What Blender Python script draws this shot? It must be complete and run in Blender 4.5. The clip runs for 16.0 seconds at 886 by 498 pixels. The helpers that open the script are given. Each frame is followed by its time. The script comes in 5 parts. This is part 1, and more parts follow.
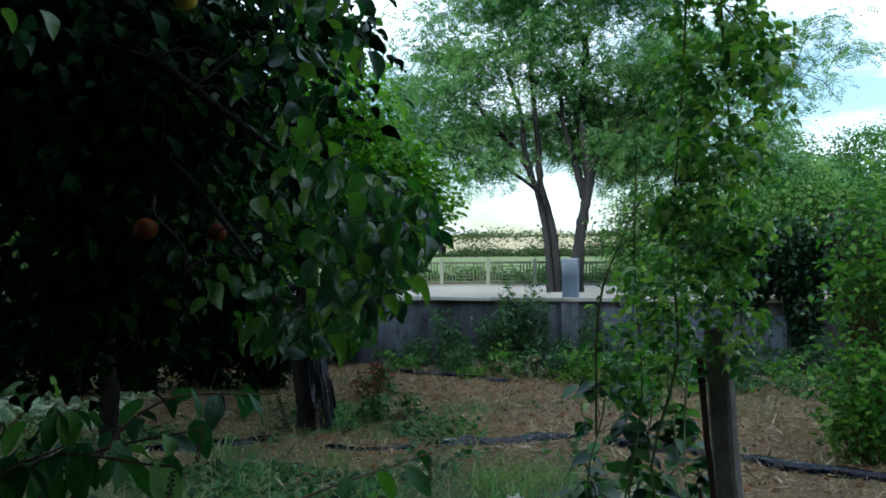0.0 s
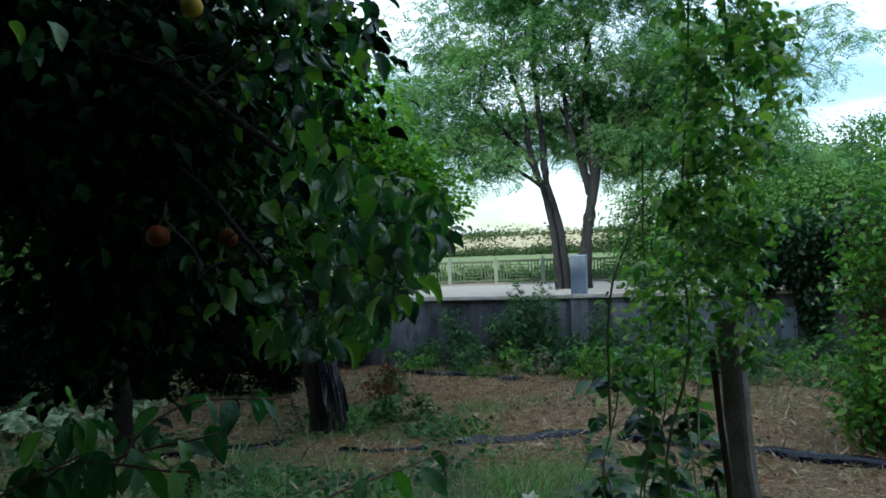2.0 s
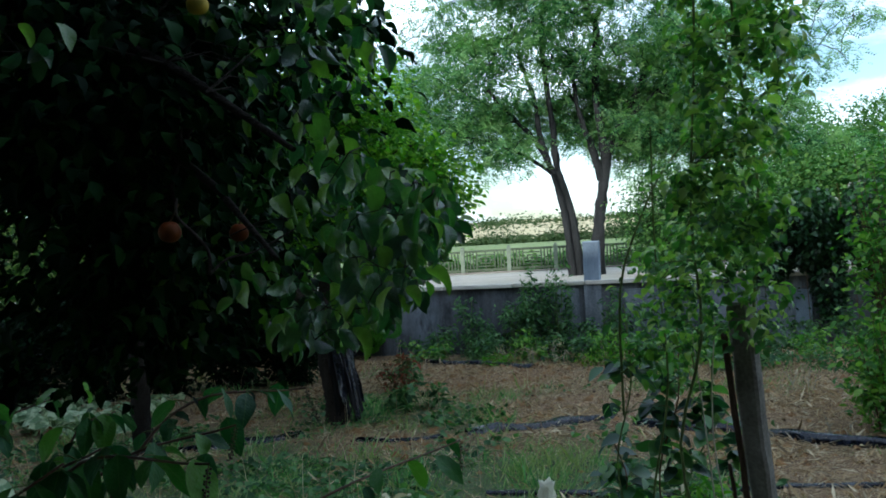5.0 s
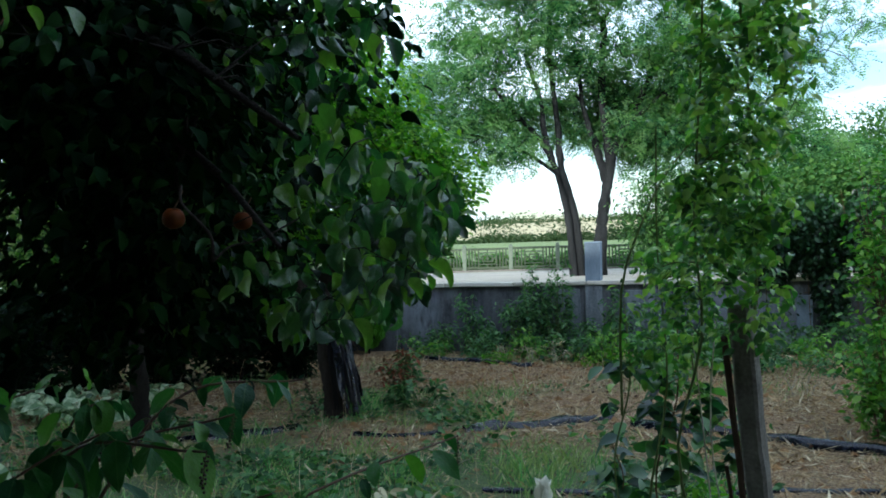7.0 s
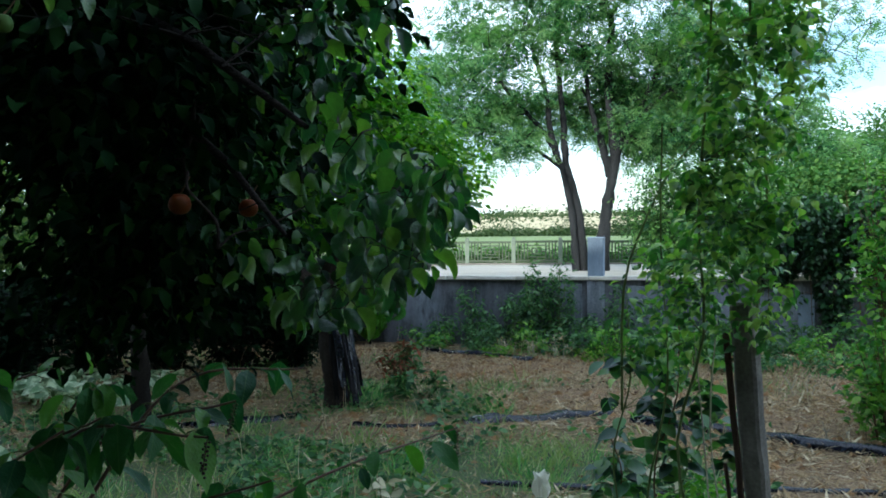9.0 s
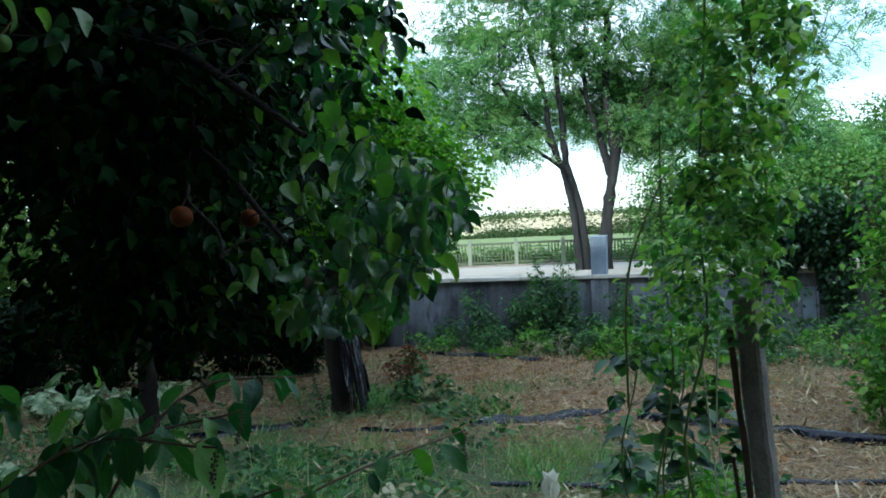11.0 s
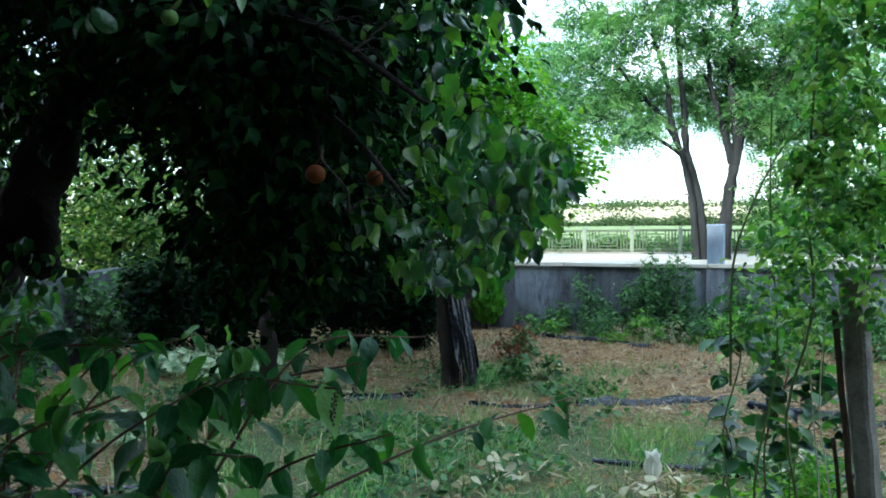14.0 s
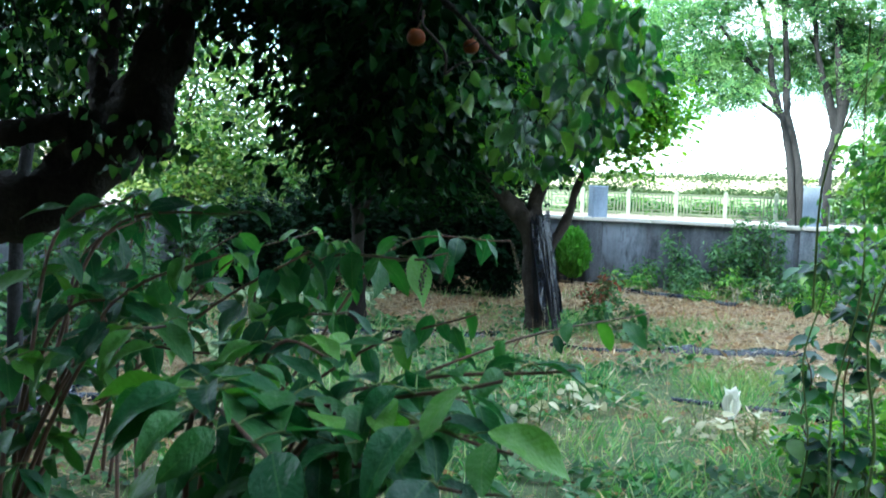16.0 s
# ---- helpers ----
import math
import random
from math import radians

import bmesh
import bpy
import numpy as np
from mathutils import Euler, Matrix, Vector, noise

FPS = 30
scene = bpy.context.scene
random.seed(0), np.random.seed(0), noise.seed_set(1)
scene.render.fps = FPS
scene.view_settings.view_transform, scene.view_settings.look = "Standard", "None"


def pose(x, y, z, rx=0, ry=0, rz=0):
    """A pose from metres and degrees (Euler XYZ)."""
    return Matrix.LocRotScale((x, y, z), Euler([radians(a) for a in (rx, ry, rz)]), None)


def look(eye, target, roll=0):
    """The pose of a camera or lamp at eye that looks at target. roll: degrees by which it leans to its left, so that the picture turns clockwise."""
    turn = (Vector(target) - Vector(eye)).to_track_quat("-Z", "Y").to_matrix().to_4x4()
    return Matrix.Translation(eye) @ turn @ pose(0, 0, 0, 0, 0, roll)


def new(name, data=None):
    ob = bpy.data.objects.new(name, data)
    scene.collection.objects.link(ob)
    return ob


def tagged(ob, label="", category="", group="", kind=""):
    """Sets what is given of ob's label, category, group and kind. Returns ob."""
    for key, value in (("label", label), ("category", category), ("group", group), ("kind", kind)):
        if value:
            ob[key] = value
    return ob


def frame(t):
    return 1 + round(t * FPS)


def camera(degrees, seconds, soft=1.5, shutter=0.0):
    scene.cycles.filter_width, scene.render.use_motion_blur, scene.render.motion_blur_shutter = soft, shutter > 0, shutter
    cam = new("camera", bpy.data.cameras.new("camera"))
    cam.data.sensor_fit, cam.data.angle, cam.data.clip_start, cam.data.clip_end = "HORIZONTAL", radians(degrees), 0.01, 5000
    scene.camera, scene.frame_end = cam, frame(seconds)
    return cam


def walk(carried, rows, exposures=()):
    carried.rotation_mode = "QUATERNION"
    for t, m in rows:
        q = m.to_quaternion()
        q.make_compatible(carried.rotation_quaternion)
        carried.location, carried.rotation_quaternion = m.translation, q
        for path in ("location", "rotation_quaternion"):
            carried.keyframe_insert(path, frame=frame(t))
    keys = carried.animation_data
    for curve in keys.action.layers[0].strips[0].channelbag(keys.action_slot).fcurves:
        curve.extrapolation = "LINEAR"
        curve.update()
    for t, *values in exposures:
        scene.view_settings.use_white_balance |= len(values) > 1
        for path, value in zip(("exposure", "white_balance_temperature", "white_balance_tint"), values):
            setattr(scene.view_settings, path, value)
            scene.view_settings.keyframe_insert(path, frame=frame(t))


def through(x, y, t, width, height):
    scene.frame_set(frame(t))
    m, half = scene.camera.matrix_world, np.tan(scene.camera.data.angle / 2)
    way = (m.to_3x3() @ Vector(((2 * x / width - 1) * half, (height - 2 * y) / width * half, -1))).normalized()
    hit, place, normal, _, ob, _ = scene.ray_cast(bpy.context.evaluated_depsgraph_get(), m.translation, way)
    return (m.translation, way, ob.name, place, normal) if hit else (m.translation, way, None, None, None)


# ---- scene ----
cam = camera(50.0, 16.0, soft=1.8, shutter=0.5)
PATH = [
    (0, (0.218, -0.487, 1.561), (0.062, 1.507, 1.571), -0.3),
    (0.5, (0.22, -0.486, 1.562), (0.073, 1.509, 1.571), -1.0),
    (1, (0.225, -0.498, 1.564), (0.07, 1.496, 1.577), -1.3),
    (1.5, (0.22, -0.493, 1.563), (0.06, 1.5, 1.572), -1.5),
    (2, (0.212, -0.492, 1.559), (0.041, 1.501, 1.57), -1.9),
    (2.5, (0.22, -0.493, 1.564), (0.051, 1.5, 1.574), -2.4),
    (3, (0.213, -0.487, 1.564), (0.034, 1.505, 1.567), -2.6),
    (3.5, (0.218, -0.489, 1.56), (0.034, 1.503, 1.563), -3.4),
    (4, (0.222, -0.498, 1.561), (0.026, 1.492, 1.552), -3.2),
    (6.5, (0.218, -0.509, 1.555), (0.018, 1.481, 1.543), -3.0),
    (7, (0.219, -0.508, 1.553), (0.016, 1.481, 1.537), -1.7),
    (7.5, (0.216, -0.507, 1.552), (0.017, 1.483, 1.534), -0.8),
    (8, (0.214, -0.502, 1.551), (0.015, 1.488, 1.527), -0.2),
    (8.5, (0.214, -0.508, 1.55), (0.006, 1.48, 1.519), -0.4),
    (9, (0.216, -0.512, 1.551), (0.007, 1.477, 1.519), -0.5),
    (11.5, (0.221, -0.524, 1.552), (0.001, 1.463, 1.528), -2.6),
    (12, (0.218, -0.522, 1.552), (-0.025, 1.463, 1.518), -2.5),
    (12.5, (0.214, -0.56, 1.548), (-0.113, 1.412, 1.518), -1.7),
    (13, (0.226, -0.612, 1.539), (-0.158, 1.35, 1.515), -1.7),
    (13.5, (0.242, -0.657, 1.527), (-0.185, 1.296, 1.491), -1.5),
    (14, (0.257, -0.681, 1.508), (-0.196, 1.267, 1.456), -0.3),
    (14.5, (0.276, -0.702, 1.47), (-0.191, 1.243, 1.425), 1.8),
    (15, (0.28, -0.767, 1.421), (-0.259, 1.159, 1.382), 2.2),
    (15.5, (0.283, -0.795, 1.364), (-0.328, 1.108, 1.291), 1.9),
    (16, (0.292, -0.805, 1.303), (-0.336, 1.089, 1.174), 2.0),
]
EXPOSURES = [(0, 0.33, 5580, 3), (4, 0.37, 5580, 2), (9, 0.80, 5550, 1), (11.5, 0.85, 5530, 0), (13, 1.37, 5530, -2), (14.5, 1.64, 5530, -2), (16, 2.33, 5480, -2)]
walk(cam, [(t, look(eye, target, roll)) for t, eye, target, roll in PATH], EXPOSURES)


# ---- world, sun and exposure ----
world = bpy.data.worlds.new("sky")
scene.world = world
world.use_nodes = True
wn, wl = world.node_tree.nodes, world.node_tree.links
SUN_EL, SUN_AZ = 25.0, 205.0      # degrees above the horizon, degrees from +y towards +x
sky = wn.new("ShaderNodeTexSky")
sky.sky_type, sky.sun_disc = "NISHITA", False
sky.sun_elevation, sky.sun_rotation = radians(SUN_EL), radians(SUN_AZ)
geo_co = wn.new("ShaderNodeTexCoord")
stretch = wn.new("ShaderNodeMapping")
stretch.inputs["Scale"].default_value = (1.0, 1.0, 2.6)
cloud = wn.new("ShaderNodeTexNoise")
cloud.inputs["Scale"].default_value, cloud.inputs["Detail"].default_value, cloud.inputs["Roughness"].default_value = 3.4, 7.0, 0.6
ramp = wn.new("ShaderNodeValToRGB")
ramp.color_ramp.elements[0].position, ramp.color_ramp.elements[1].position = 0.44, 0.63
mix = wn.new("ShaderNodeMix")
mix.data_type = "RGBA"
mix.inputs["B"].default_value = (13.0, 13.6, 14.6, 1)
wl.new(geo_co.outputs["Generated"], stretch.inputs["Vector"])
wl.new(stretch.outputs["Vector"], cloud.inputs["Vector"])
wl.new(cloud.outputs["Fac"], ramp.inputs["Fac"])
wl.new(ramp.outputs["Color"], mix.inputs["Factor"])
wl.new(sky.outputs["Color"], mix.inputs["A"])
wl.new(mix.outputs["Result"], wn["Background"].inputs["Color"])
wn["Background"].inputs["Strength"].default_value = 0.135

sun = new("sun", bpy.data.lights.new("sun", "SUN"))
sun.data.energy, sun.data.angle, sun.data.color = 3.2, radians(1.0), (1.0, 0.92, 0.80)
d = Vector((math.sin(radians(SUN_AZ)) * math.cos(radians(SUN_EL)), math.cos(radians(SUN_AZ)) * math.cos(radians(SUN_EL)), math.sin(radians(SUN_EL))))
sun.matrix_basis = look(d * 60, (0, 0, 0))

# ---- materials ----


def material(name, build, rough=0.8):
    m = bpy.data.materials.new(name)
    m.use_nodes = True
    n, l = m.node_tree.nodes, m.node_tree.links
    b = n["Principled BSDF"]
    b.inputs["Roughness"].default_value = rough
    b.inputs["Specular IOR Level"].default_value = 0.4
    build(n, l, b)
    return m


def noise_tex(n, l, scale, detail=4.0, rough=0.55, squash=(1, 1, 1)):
    tc, mp, t = n.new("ShaderNodeTexCoord"), n.new("ShaderNodeMapping"), n.new("ShaderNodeTexNoise")
    mp.inputs["Scale"].default_value = squash
    t.inputs["Scale"].default_value, t.inputs["Detail"].default_value, t.inputs["Roughness"].default_value = scale, detail, rough
    l.new(tc.outputs["Object"], mp.inputs["Vector"])
    l.new(mp.outputs["Vector"], t.inputs["Vector"])
    return t.outputs["Fac"]


def ramped(n, l, fac, stops):
    r = n.new("ShaderNodeValToRGB")
    e = r.color_ramp.elements
    while len(e) < len(stops):
        e.new(0.5)
    for k, (p, c) in zip(e, stops):
        k.position, k.color = p, (*c, 1)
    l.new(fac, r.inputs["Fac"])
    return r.outputs["Color"]


def blend(n, l, fac, a, b, mode="MIX"):
    m = n.new("ShaderNodeMix")
    m.data_type, m.blend_type = "RGBA", mode
    for s, v in (("Factor", fac), ("A", a), ("B", b)):
        if isinstance(v, (int, float)):
            m.inputs[s].default_value = v
        elif isinstance(v, tuple):
            m.inputs[s].default_value = (*v, 1)
        else:
            l.new(v, m.inputs[s])
    return m.outputs["Result"]


def bump(n, l, b, fac, strength=0.3, dist=0.01):
    k = n.new("ShaderNodeBump")
    k.inputs["Strength"].default_value, k.inputs["Distance"].default_value = strength, dist
    l.new(fac, k.inputs["Height"])
    l.new(k.outputs["Normal"], b.inputs["Normal"])


def rough_stone(name, dark, light, scale=3.0, grain=60.0, streak=(1, 1, 1), rough=0.9, depth=0.006):
    def build(n, l, b):
        b.inputs["Specular IOR Level"].default_value = 0.2
        big, fine = noise_tex(n, l, scale, 6, 0.6, streak), noise_tex(n, l, grain, 4)
        c = ramped(n, l, big, [(0.3, dark), (0.68, light)])
        c = blend(n, l, 0.35, c, ramped(n, l, fine, [(0.3, dark), (0.7, light)]))
        l.new(c, b.inputs["Base Color"])
        bump(n, l, b, fine, 0.5, depth)
    return material(name, build, rough)


def leafy(name, colours, gloss=0.45, through=0.35, vein=0.0, by_object=False, spots=None, patchy=None, shine=0.4, tint=(0.95, 1.28, 0.45), mottle=0.5, wax=0.0):
    """A leaf: colour varied from leaf to leaf, blotched, light passing through."""
    def build(n, l, b):
        b.inputs["Specular IOR Level"].default_value = shine
        b.inputs["Coat Weight"].default_value, b.inputs["Coat Roughness"].default_value = wax, 0.22
        if by_object:
            rnd = n.new("ShaderNodeObjectInfo").outputs["Random"]
        else:
            rnd = n.new("ShaderNodeNewGeometry").outputs["Random Per Island"]
        k = len(colours)
        c = ramped(n, l, rnd, [((i + 0.5) / k, q) for i, q in enumerate(colours)])
        blotch = noise_tex(n, l, 5.0 if by_object else 35.0, 4)
        c = blend(n, l, mottle, c, ramped(n, l, blotch, [(0.3, (0.55, 0.55, 0.55)), (0.75, (1, 1, 1))]), "MULTIPLY")
        if patchy:
            c = blend(n, l, ramped(n, l, noise_tex(n, l, 1.3, 4, 0.6), [(0.46, (0, 0, 0)), (0.66, (0.8, 0.8, 0.8))]), c, patchy)
        if spots:
            c = blend(n, l, ramped(n, l, noise_tex(n, l, 14.0, 3), [(0.48, (0, 0, 0)), (0.56, (1, 1, 1))]), c, spots)
        l.new(c, b.inputs["Base Color"])
        if by_object:
            tc, sep = n.new("ShaderNodeTexCoord"), n.new("ShaderNodeSeparateXYZ")
            l.new(tc.outputs["Object"], sep.inputs["Vector"])

            def calc(op, p, q=0.0):
                k = n.new("ShaderNodeMath")
                k.operation = op
                for s, v in ((0, p), (1, q)):
                    if isinstance(v, float):
                        k.inputs[s].default_value = v
                    else:
                        l.new(v, k.inputs[s])
                return k.outputs[0]
            off = calc("ABSOLUTE", sep.outputs["Y"])
            ribs = calc("POWER", calc("ABSOLUTE", calc("SINE", calc("MULTIPLY", calc("SUBTRACT", sep.outputs["X"], calc("MULTIPLY", off, 1.3)), 34.0))), 6.0)
            mid = calc("LESS_THAN", off, 0.012)
            rib = calc("MAXIMUM", calc("MULTIPLY", ribs, 0.02), calc("MULTIPLY", mid, 0.2))
            c = blend(n, l, rib, c, (0.16, 0.26, 0.09))
            l.new(c, b.inputs["Base Color"])
            bump(n, l, b, calc("SUBTRACT", noise_tex(n, l, 6.0, 3), calc("MULTIPLY", ribs, 0.05)), 0.3, 0.03)
        else:
            bump(n, l, b, noise_tex(n, l, 120.0, 2), 0.25, 0.002)
        t, m = n.new("ShaderNodeBsdfTranslucent"), n.new("ShaderNodeMixShader")
        warm = blend(n, l, 1.0, c, tint, "MULTIPLY")
        l.new(warm, t.inputs["Color"])
        m.inputs["Fac"].default_value = through
        l.new(b.outputs["BSDF"], m.inputs[1])
        l.new(t.outputs["BSDF"], m.inputs[2])
        l.new(m.outputs["Shader"], n["Material Output"].inputs["Surface"])
    return material(name, build, gloss)


# near-black copy of the pear leaf: the crown's shade is in the colour
M_LEAF_SHADED = leafy("fruit_leaf_shaded", [(0.003, 0.011, 0.005), (0.005, 0.019, 0.007), (0.011, 0.039, 0.012), (0.021, 0.062, 0.014)], 0.65, 0.15, shine=0.04)
# lighter copy of the same leaf for the lit boughs
M_LEAF_BOUGH_LIT = leafy("bough_leaf_lit", [(0.014, 0.052, 0.026), (0.024, 0.085, 0.032), (0.065, 0.18, 0.042), (0.18, 0.33, 0.055)], 0.34, 0.45, shine=0.7, wax=0.3)
M_LEAF_BRIGHT = leafy("bright_leaf", [(0.07, 0.19, 0.015), (0.15, 0.34, 0.022), (0.30, 0.50, 0.045)], 0.45, 0.58)
# the lighter noise patches stand in for sunlit clump tops
M_LEAF_LOCUST = leafy("locust_leaf", [(0.03, 0.105, 0.055), (0.075, 0.215, 0.105), (0.15, 0.34, 0.15), (0.27, 0.45, 0.175)], 0.6, 0.5, patchy=(0.28, 0.45, 0.175), tint=(0.97, 1.25, 0.5))
M_LEAF_ROSE = leafy("rose_leaf", [(0.055, 0.15, 0.05), (0.13, 0.30, 0.065), (0.24, 0.44, 0.085), (0.40, 0.55, 0.14)], 0.35, 0.42, shine=0.6)
M_LEAF_CANE = leafy("cane_leaf", [(0.014, 0.055, 0.035), (0.03, 0.105, 0.05), (0.08, 0.20, 0.06), (0.16, 0.30, 0.08)], 0.34, 0.4, shine=0.7)
M_LEAF_POKE = leafy("pokeweed_leaf", [(0.014, 0.062, 0.028), (0.022, 0.088, 0.036), (0.031, 0.115, 0.040), (0.052, 0.155, 0.036), (0.028, 0.105, 0.038), (0.11, 0.25, 0.036)], 0.42, 0.36, by_object=True, shine=0.3)
M_LEAF_IVY = leafy("ivy_leaf", [(0.012, 0.042, 0.015), (0.02, 0.06, 0.02), (0.03, 0.085, 0.026)], 0.35, 0.22)
M_LEAF_WEED = leafy("weed_leaf", [(0.034, 0.09, 0.038), (0.08, 0.18, 0.07), (0.18, 0.31, 0.14)], 0.6, 0.42)
M_LEAF_SHRUB = leafy("shrub_leaf", [(0.06, 0.18, 0.03), (0.13, 0.31, 0.045), (0.28, 0.47, 0.085)], 0.45, 0.45)
M_LEAF_FAR = leafy("far_leaf", [(0.045, 0.13, 0.03), (0.075, 0.19, 0.04), (0.13, 0.24, 0.05)], 0.7, 0.35)
M_LEAF_SUNNY = leafy("sunny_leaf", [(0.02, 0.062, 0.013), (0.042, 0.11, 0.02), (0.095, 0.19, 0.033), (0.23, 0.30, 0.09)], 0.5, 0.45)
M_LEAF_THICKET = leafy("thicket_leaf", [(0.025, 0.075, 0.025), (0.05, 0.13, 0.035), (0.09, 0.20, 0.05), (0.16, 0.29, 0.08)], 0.5, 0.35)
M_HEDGE = leafy("olive_scrub", [(0.035, 0.062, 0.026), (0.05, 0.08, 0.034), (0.07, 0.10, 0.042)], 0.85, 0.2, shine=0.05, mottle=0.25)
# near-black leaf; deep shade by the wall is put into this colour
M_LEAF_SHADE = leafy("shade_black_leaf", [(0.005, 0.016, 0.008), (0.008, 0.026, 0.011), (0.013, 0.038, 0.014)], 0.7, 0.1, shine=0.08)
M_CONIFER = leafy("conifer_scale", [(0.09, 0.26, 0.02), (0.13, 0.34, 0.025)], 0.6, 0.25)
M_SQUASH = leafy("mottled_leaf", [(0.24, 0.38, 0.20), (0.32, 0.46, 0.26)], 0.6, 0.35, spots=(0.58, 0.68, 0.44), tint=(1.0, 1.0, 0.85))
M_PALE = leafy("wilted_leaf", [(0.60, 0.56, 0.36), (0.72, 0.68, 0.5), (0.62, 0.6, 0.30)], 0.7, 0.35, tint=(1.0, 1.0, 0.85))
M_WHITE = leafy("white_petal", [(0.90, 0.88, 0.80), (0.92, 0.90, 0.84)], 0.6, 0.25, tint=(1.0, 1.0, 0.85), mottle=0.08)
M_RED_LEAF = leafy("red_leaf", [(0.28, 0.07, 0.03), (0.20, 0.08, 0.03), (0.09, 0.10, 0.03)], 0.6, 0.35, tint=(1.0, 1.0, 0.85))
M_GRASS = leafy("grass_blade", [(0.07, 0.22, 0.085), (0.13, 0.34, 0.12), (0.26, 0.52, 0.20), (0.56, 0.56, 0.36)], 0.6, 0.5, patchy=(0.32, 0.33, 0.13))
M_STRAW = leafy("straw", [(0.50, 0.34, 0.17), (0.68, 0.51, 0.28), (0.12, 0.065, 0.03), (0.84, 0.72, 0.48)], 0.8, 0.15, tint=(1.0, 1.0, 0.85))
M_LITTER = leafy("dead_leaf", [(0.16, 0.08, 0.04), (0.30, 0.16, 0.07), (0.07, 0.04, 0.025)], 0.8, 0.1, tint=(1.0, 1.0, 0.85))
M_BARK = rough_stone("bark", (0.006, 0.005, 0.0045), (0.030, 0.025, 0.020), 9.0, 70.0, (1, 1, 0.25), 0.95, 0.03)
M_BARK_PLUM = rough_stone("grey_brown_bark", (0.012, 0.010, 0.009), (0.075, 0.062, 0.052), 8.0, 60.0, (1, 1, 0.25), 0.95, 0.03)
M_BARK_PALE = rough_stone("pale_bark", (0.008, 0.0085, 0.009), (0.040, 0.041, 0.043), 7.0, 50.0, (1, 1, 0.2), 0.95, 0.02)
M_STEM = rough_stone("green_stem", (0.07, 0.11, 0.035), (0.16, 0.20, 0.07), 20.0, 90.0)
M_STEM_RED = rough_stone("red_stem", (0.06, 0.04, 0.028), (0.14, 0.075, 0.05), 12.0, 90.0, rough=0.5)
M_CANE = rough_stone("bleached_cane", (0.26, 0.23, 0.17), (0.52, 0.48, 0.38), 20.0, 90.0)
M_STEM_BROWN = rough_stone("brown_stem", (0.07, 0.045, 0.025), (0.17, 0.11, 0.06), 20.0, 90.0)


def stained_wall(n, l, b):
    streak, fine, patch = noise_tex(n, l, 1.5, 6, 0.6, (5.0, 5.0, 0.45)), noise_tex(n, l, 45.0, 4), noise_tex(n, l, 0.9, 5, 0.6, (1.0, 1.0, 0.6))
    c = ramped(n, l, streak, [(0.3, (0.03, 0.032, 0.038)), (0.68, (0.17, 0.178, 0.2))])
    c = blend(n, l, 0.3, c, ramped(n, l, fine, [(0.3, (0.04, 0.042, 0.048)), (0.7, (0.20, 0.21, 0.235))]))
    c = blend(n, l, ramped(n, l, patch, [(0.50, (0, 0, 0)), (0.62, (0.75, 0.75, 0.75))]), c, (0.30, 0.33, 0.385))
    c = blend(n, l, ramped(n, l, noise_tex(n, l, 2.2, 5, 0.7, (1.6, 1.6, 0.5)), [(0.52, (0, 0, 0)), (0.64, (0.7, 0.7, 0.7))]), c, (0.022, 0.023, 0.026))
    l.new(c, b.inputs["Base Color"])
    bump(n, l, b, fine, 0.5, 0.005)


M_WALL = material("stained_render", stained_wall, 0.92)
M_COPING = rough_stone("weathered_coping", (0.42, 0.38, 0.32), (0.74, 0.70, 0.62), 5.0, 60.0, (0.5, 1, 3), 0.9, 0.006)
M_PILLAR = rough_stone("whitewashed_pillar", (0.12, 0.155, 0.20), (0.30, 0.36, 0.44), 4.0, 55.0, (1, 1, 0.5), 0.9)
M_RIB = rough_stone("limewashed_rib", (0.06, 0.068, 0.08), (0.28, 0.305, 0.34), 3.0, 45.0, (3.0, 3.0, 0.5), 0.92)
M_BLOCK = rough_stone("grey_block", (0.05, 0.055, 0.065), (0.14, 0.155, 0.175), 6.0, 80.0)
M_POST = rough_stone("concrete_post", (0.06, 0.054, 0.046), (0.29, 0.28, 0.245), 11.0, 90.0, (1, 1, 0.6), 0.95)
M_FENCE = rough_stone("precast_concrete", (0.11, 0.14, 0.10), (0.24, 0.27, 0.21), 4.0, 30.0)
# darker green-grey than the posts: shade on the fence put into the colour
M_FENCE_BAR = rough_stone("shaded_fence_bar", (0.055, 0.075, 0.045), (0.13, 0.15, 0.10), 2.0, 25.0)
M_PLINTH = rough_stone("fence_plinth", (0.15, 0.135, 0.115), (0.25, 0.225, 0.195), 2.0, 20.0)
M_BLOCKER = rough_stone("blocker_render", (0.06, 0.055, 0.05), (0.11, 0.105, 0.095), 1.5, 40.0)
M_RUST = rough_stone("old_wood_stake", (0.025, 0.018, 0.013), (0.08, 0.05, 0.033), 14.0, 80.0, (1, 1, 0.2))


def fruit_skin(name, a, b2):
    def build(n, l, b):
        b.inputs["Specular IOR Level"].default_value = 0.12
        l.new(ramped(n, l, noise_tex(n, l, 22.0, 3), [(0.35, a), (0.65, b2)]), b.inputs["Base Color"])
        bump(n, l, b, noise_tex(n, l, 200.0, 2), 0.1, 0.001)
    return material(name, build, 0.5)


M_FRUIT = fruit_skin("orange_fruit", (0.17, 0.038, 0.006), (0.09, 0.028, 0.006))
M_FRUIT_Y = fruit_skin("yellow_fruit", (0.50, 0.34, 0.02), (0.24, 0.20, 0.03))
M_FRUIT_G = fruit_skin("green_fruit", (0.05, 0.12, 0.025), (0.10, 0.17, 0.04))
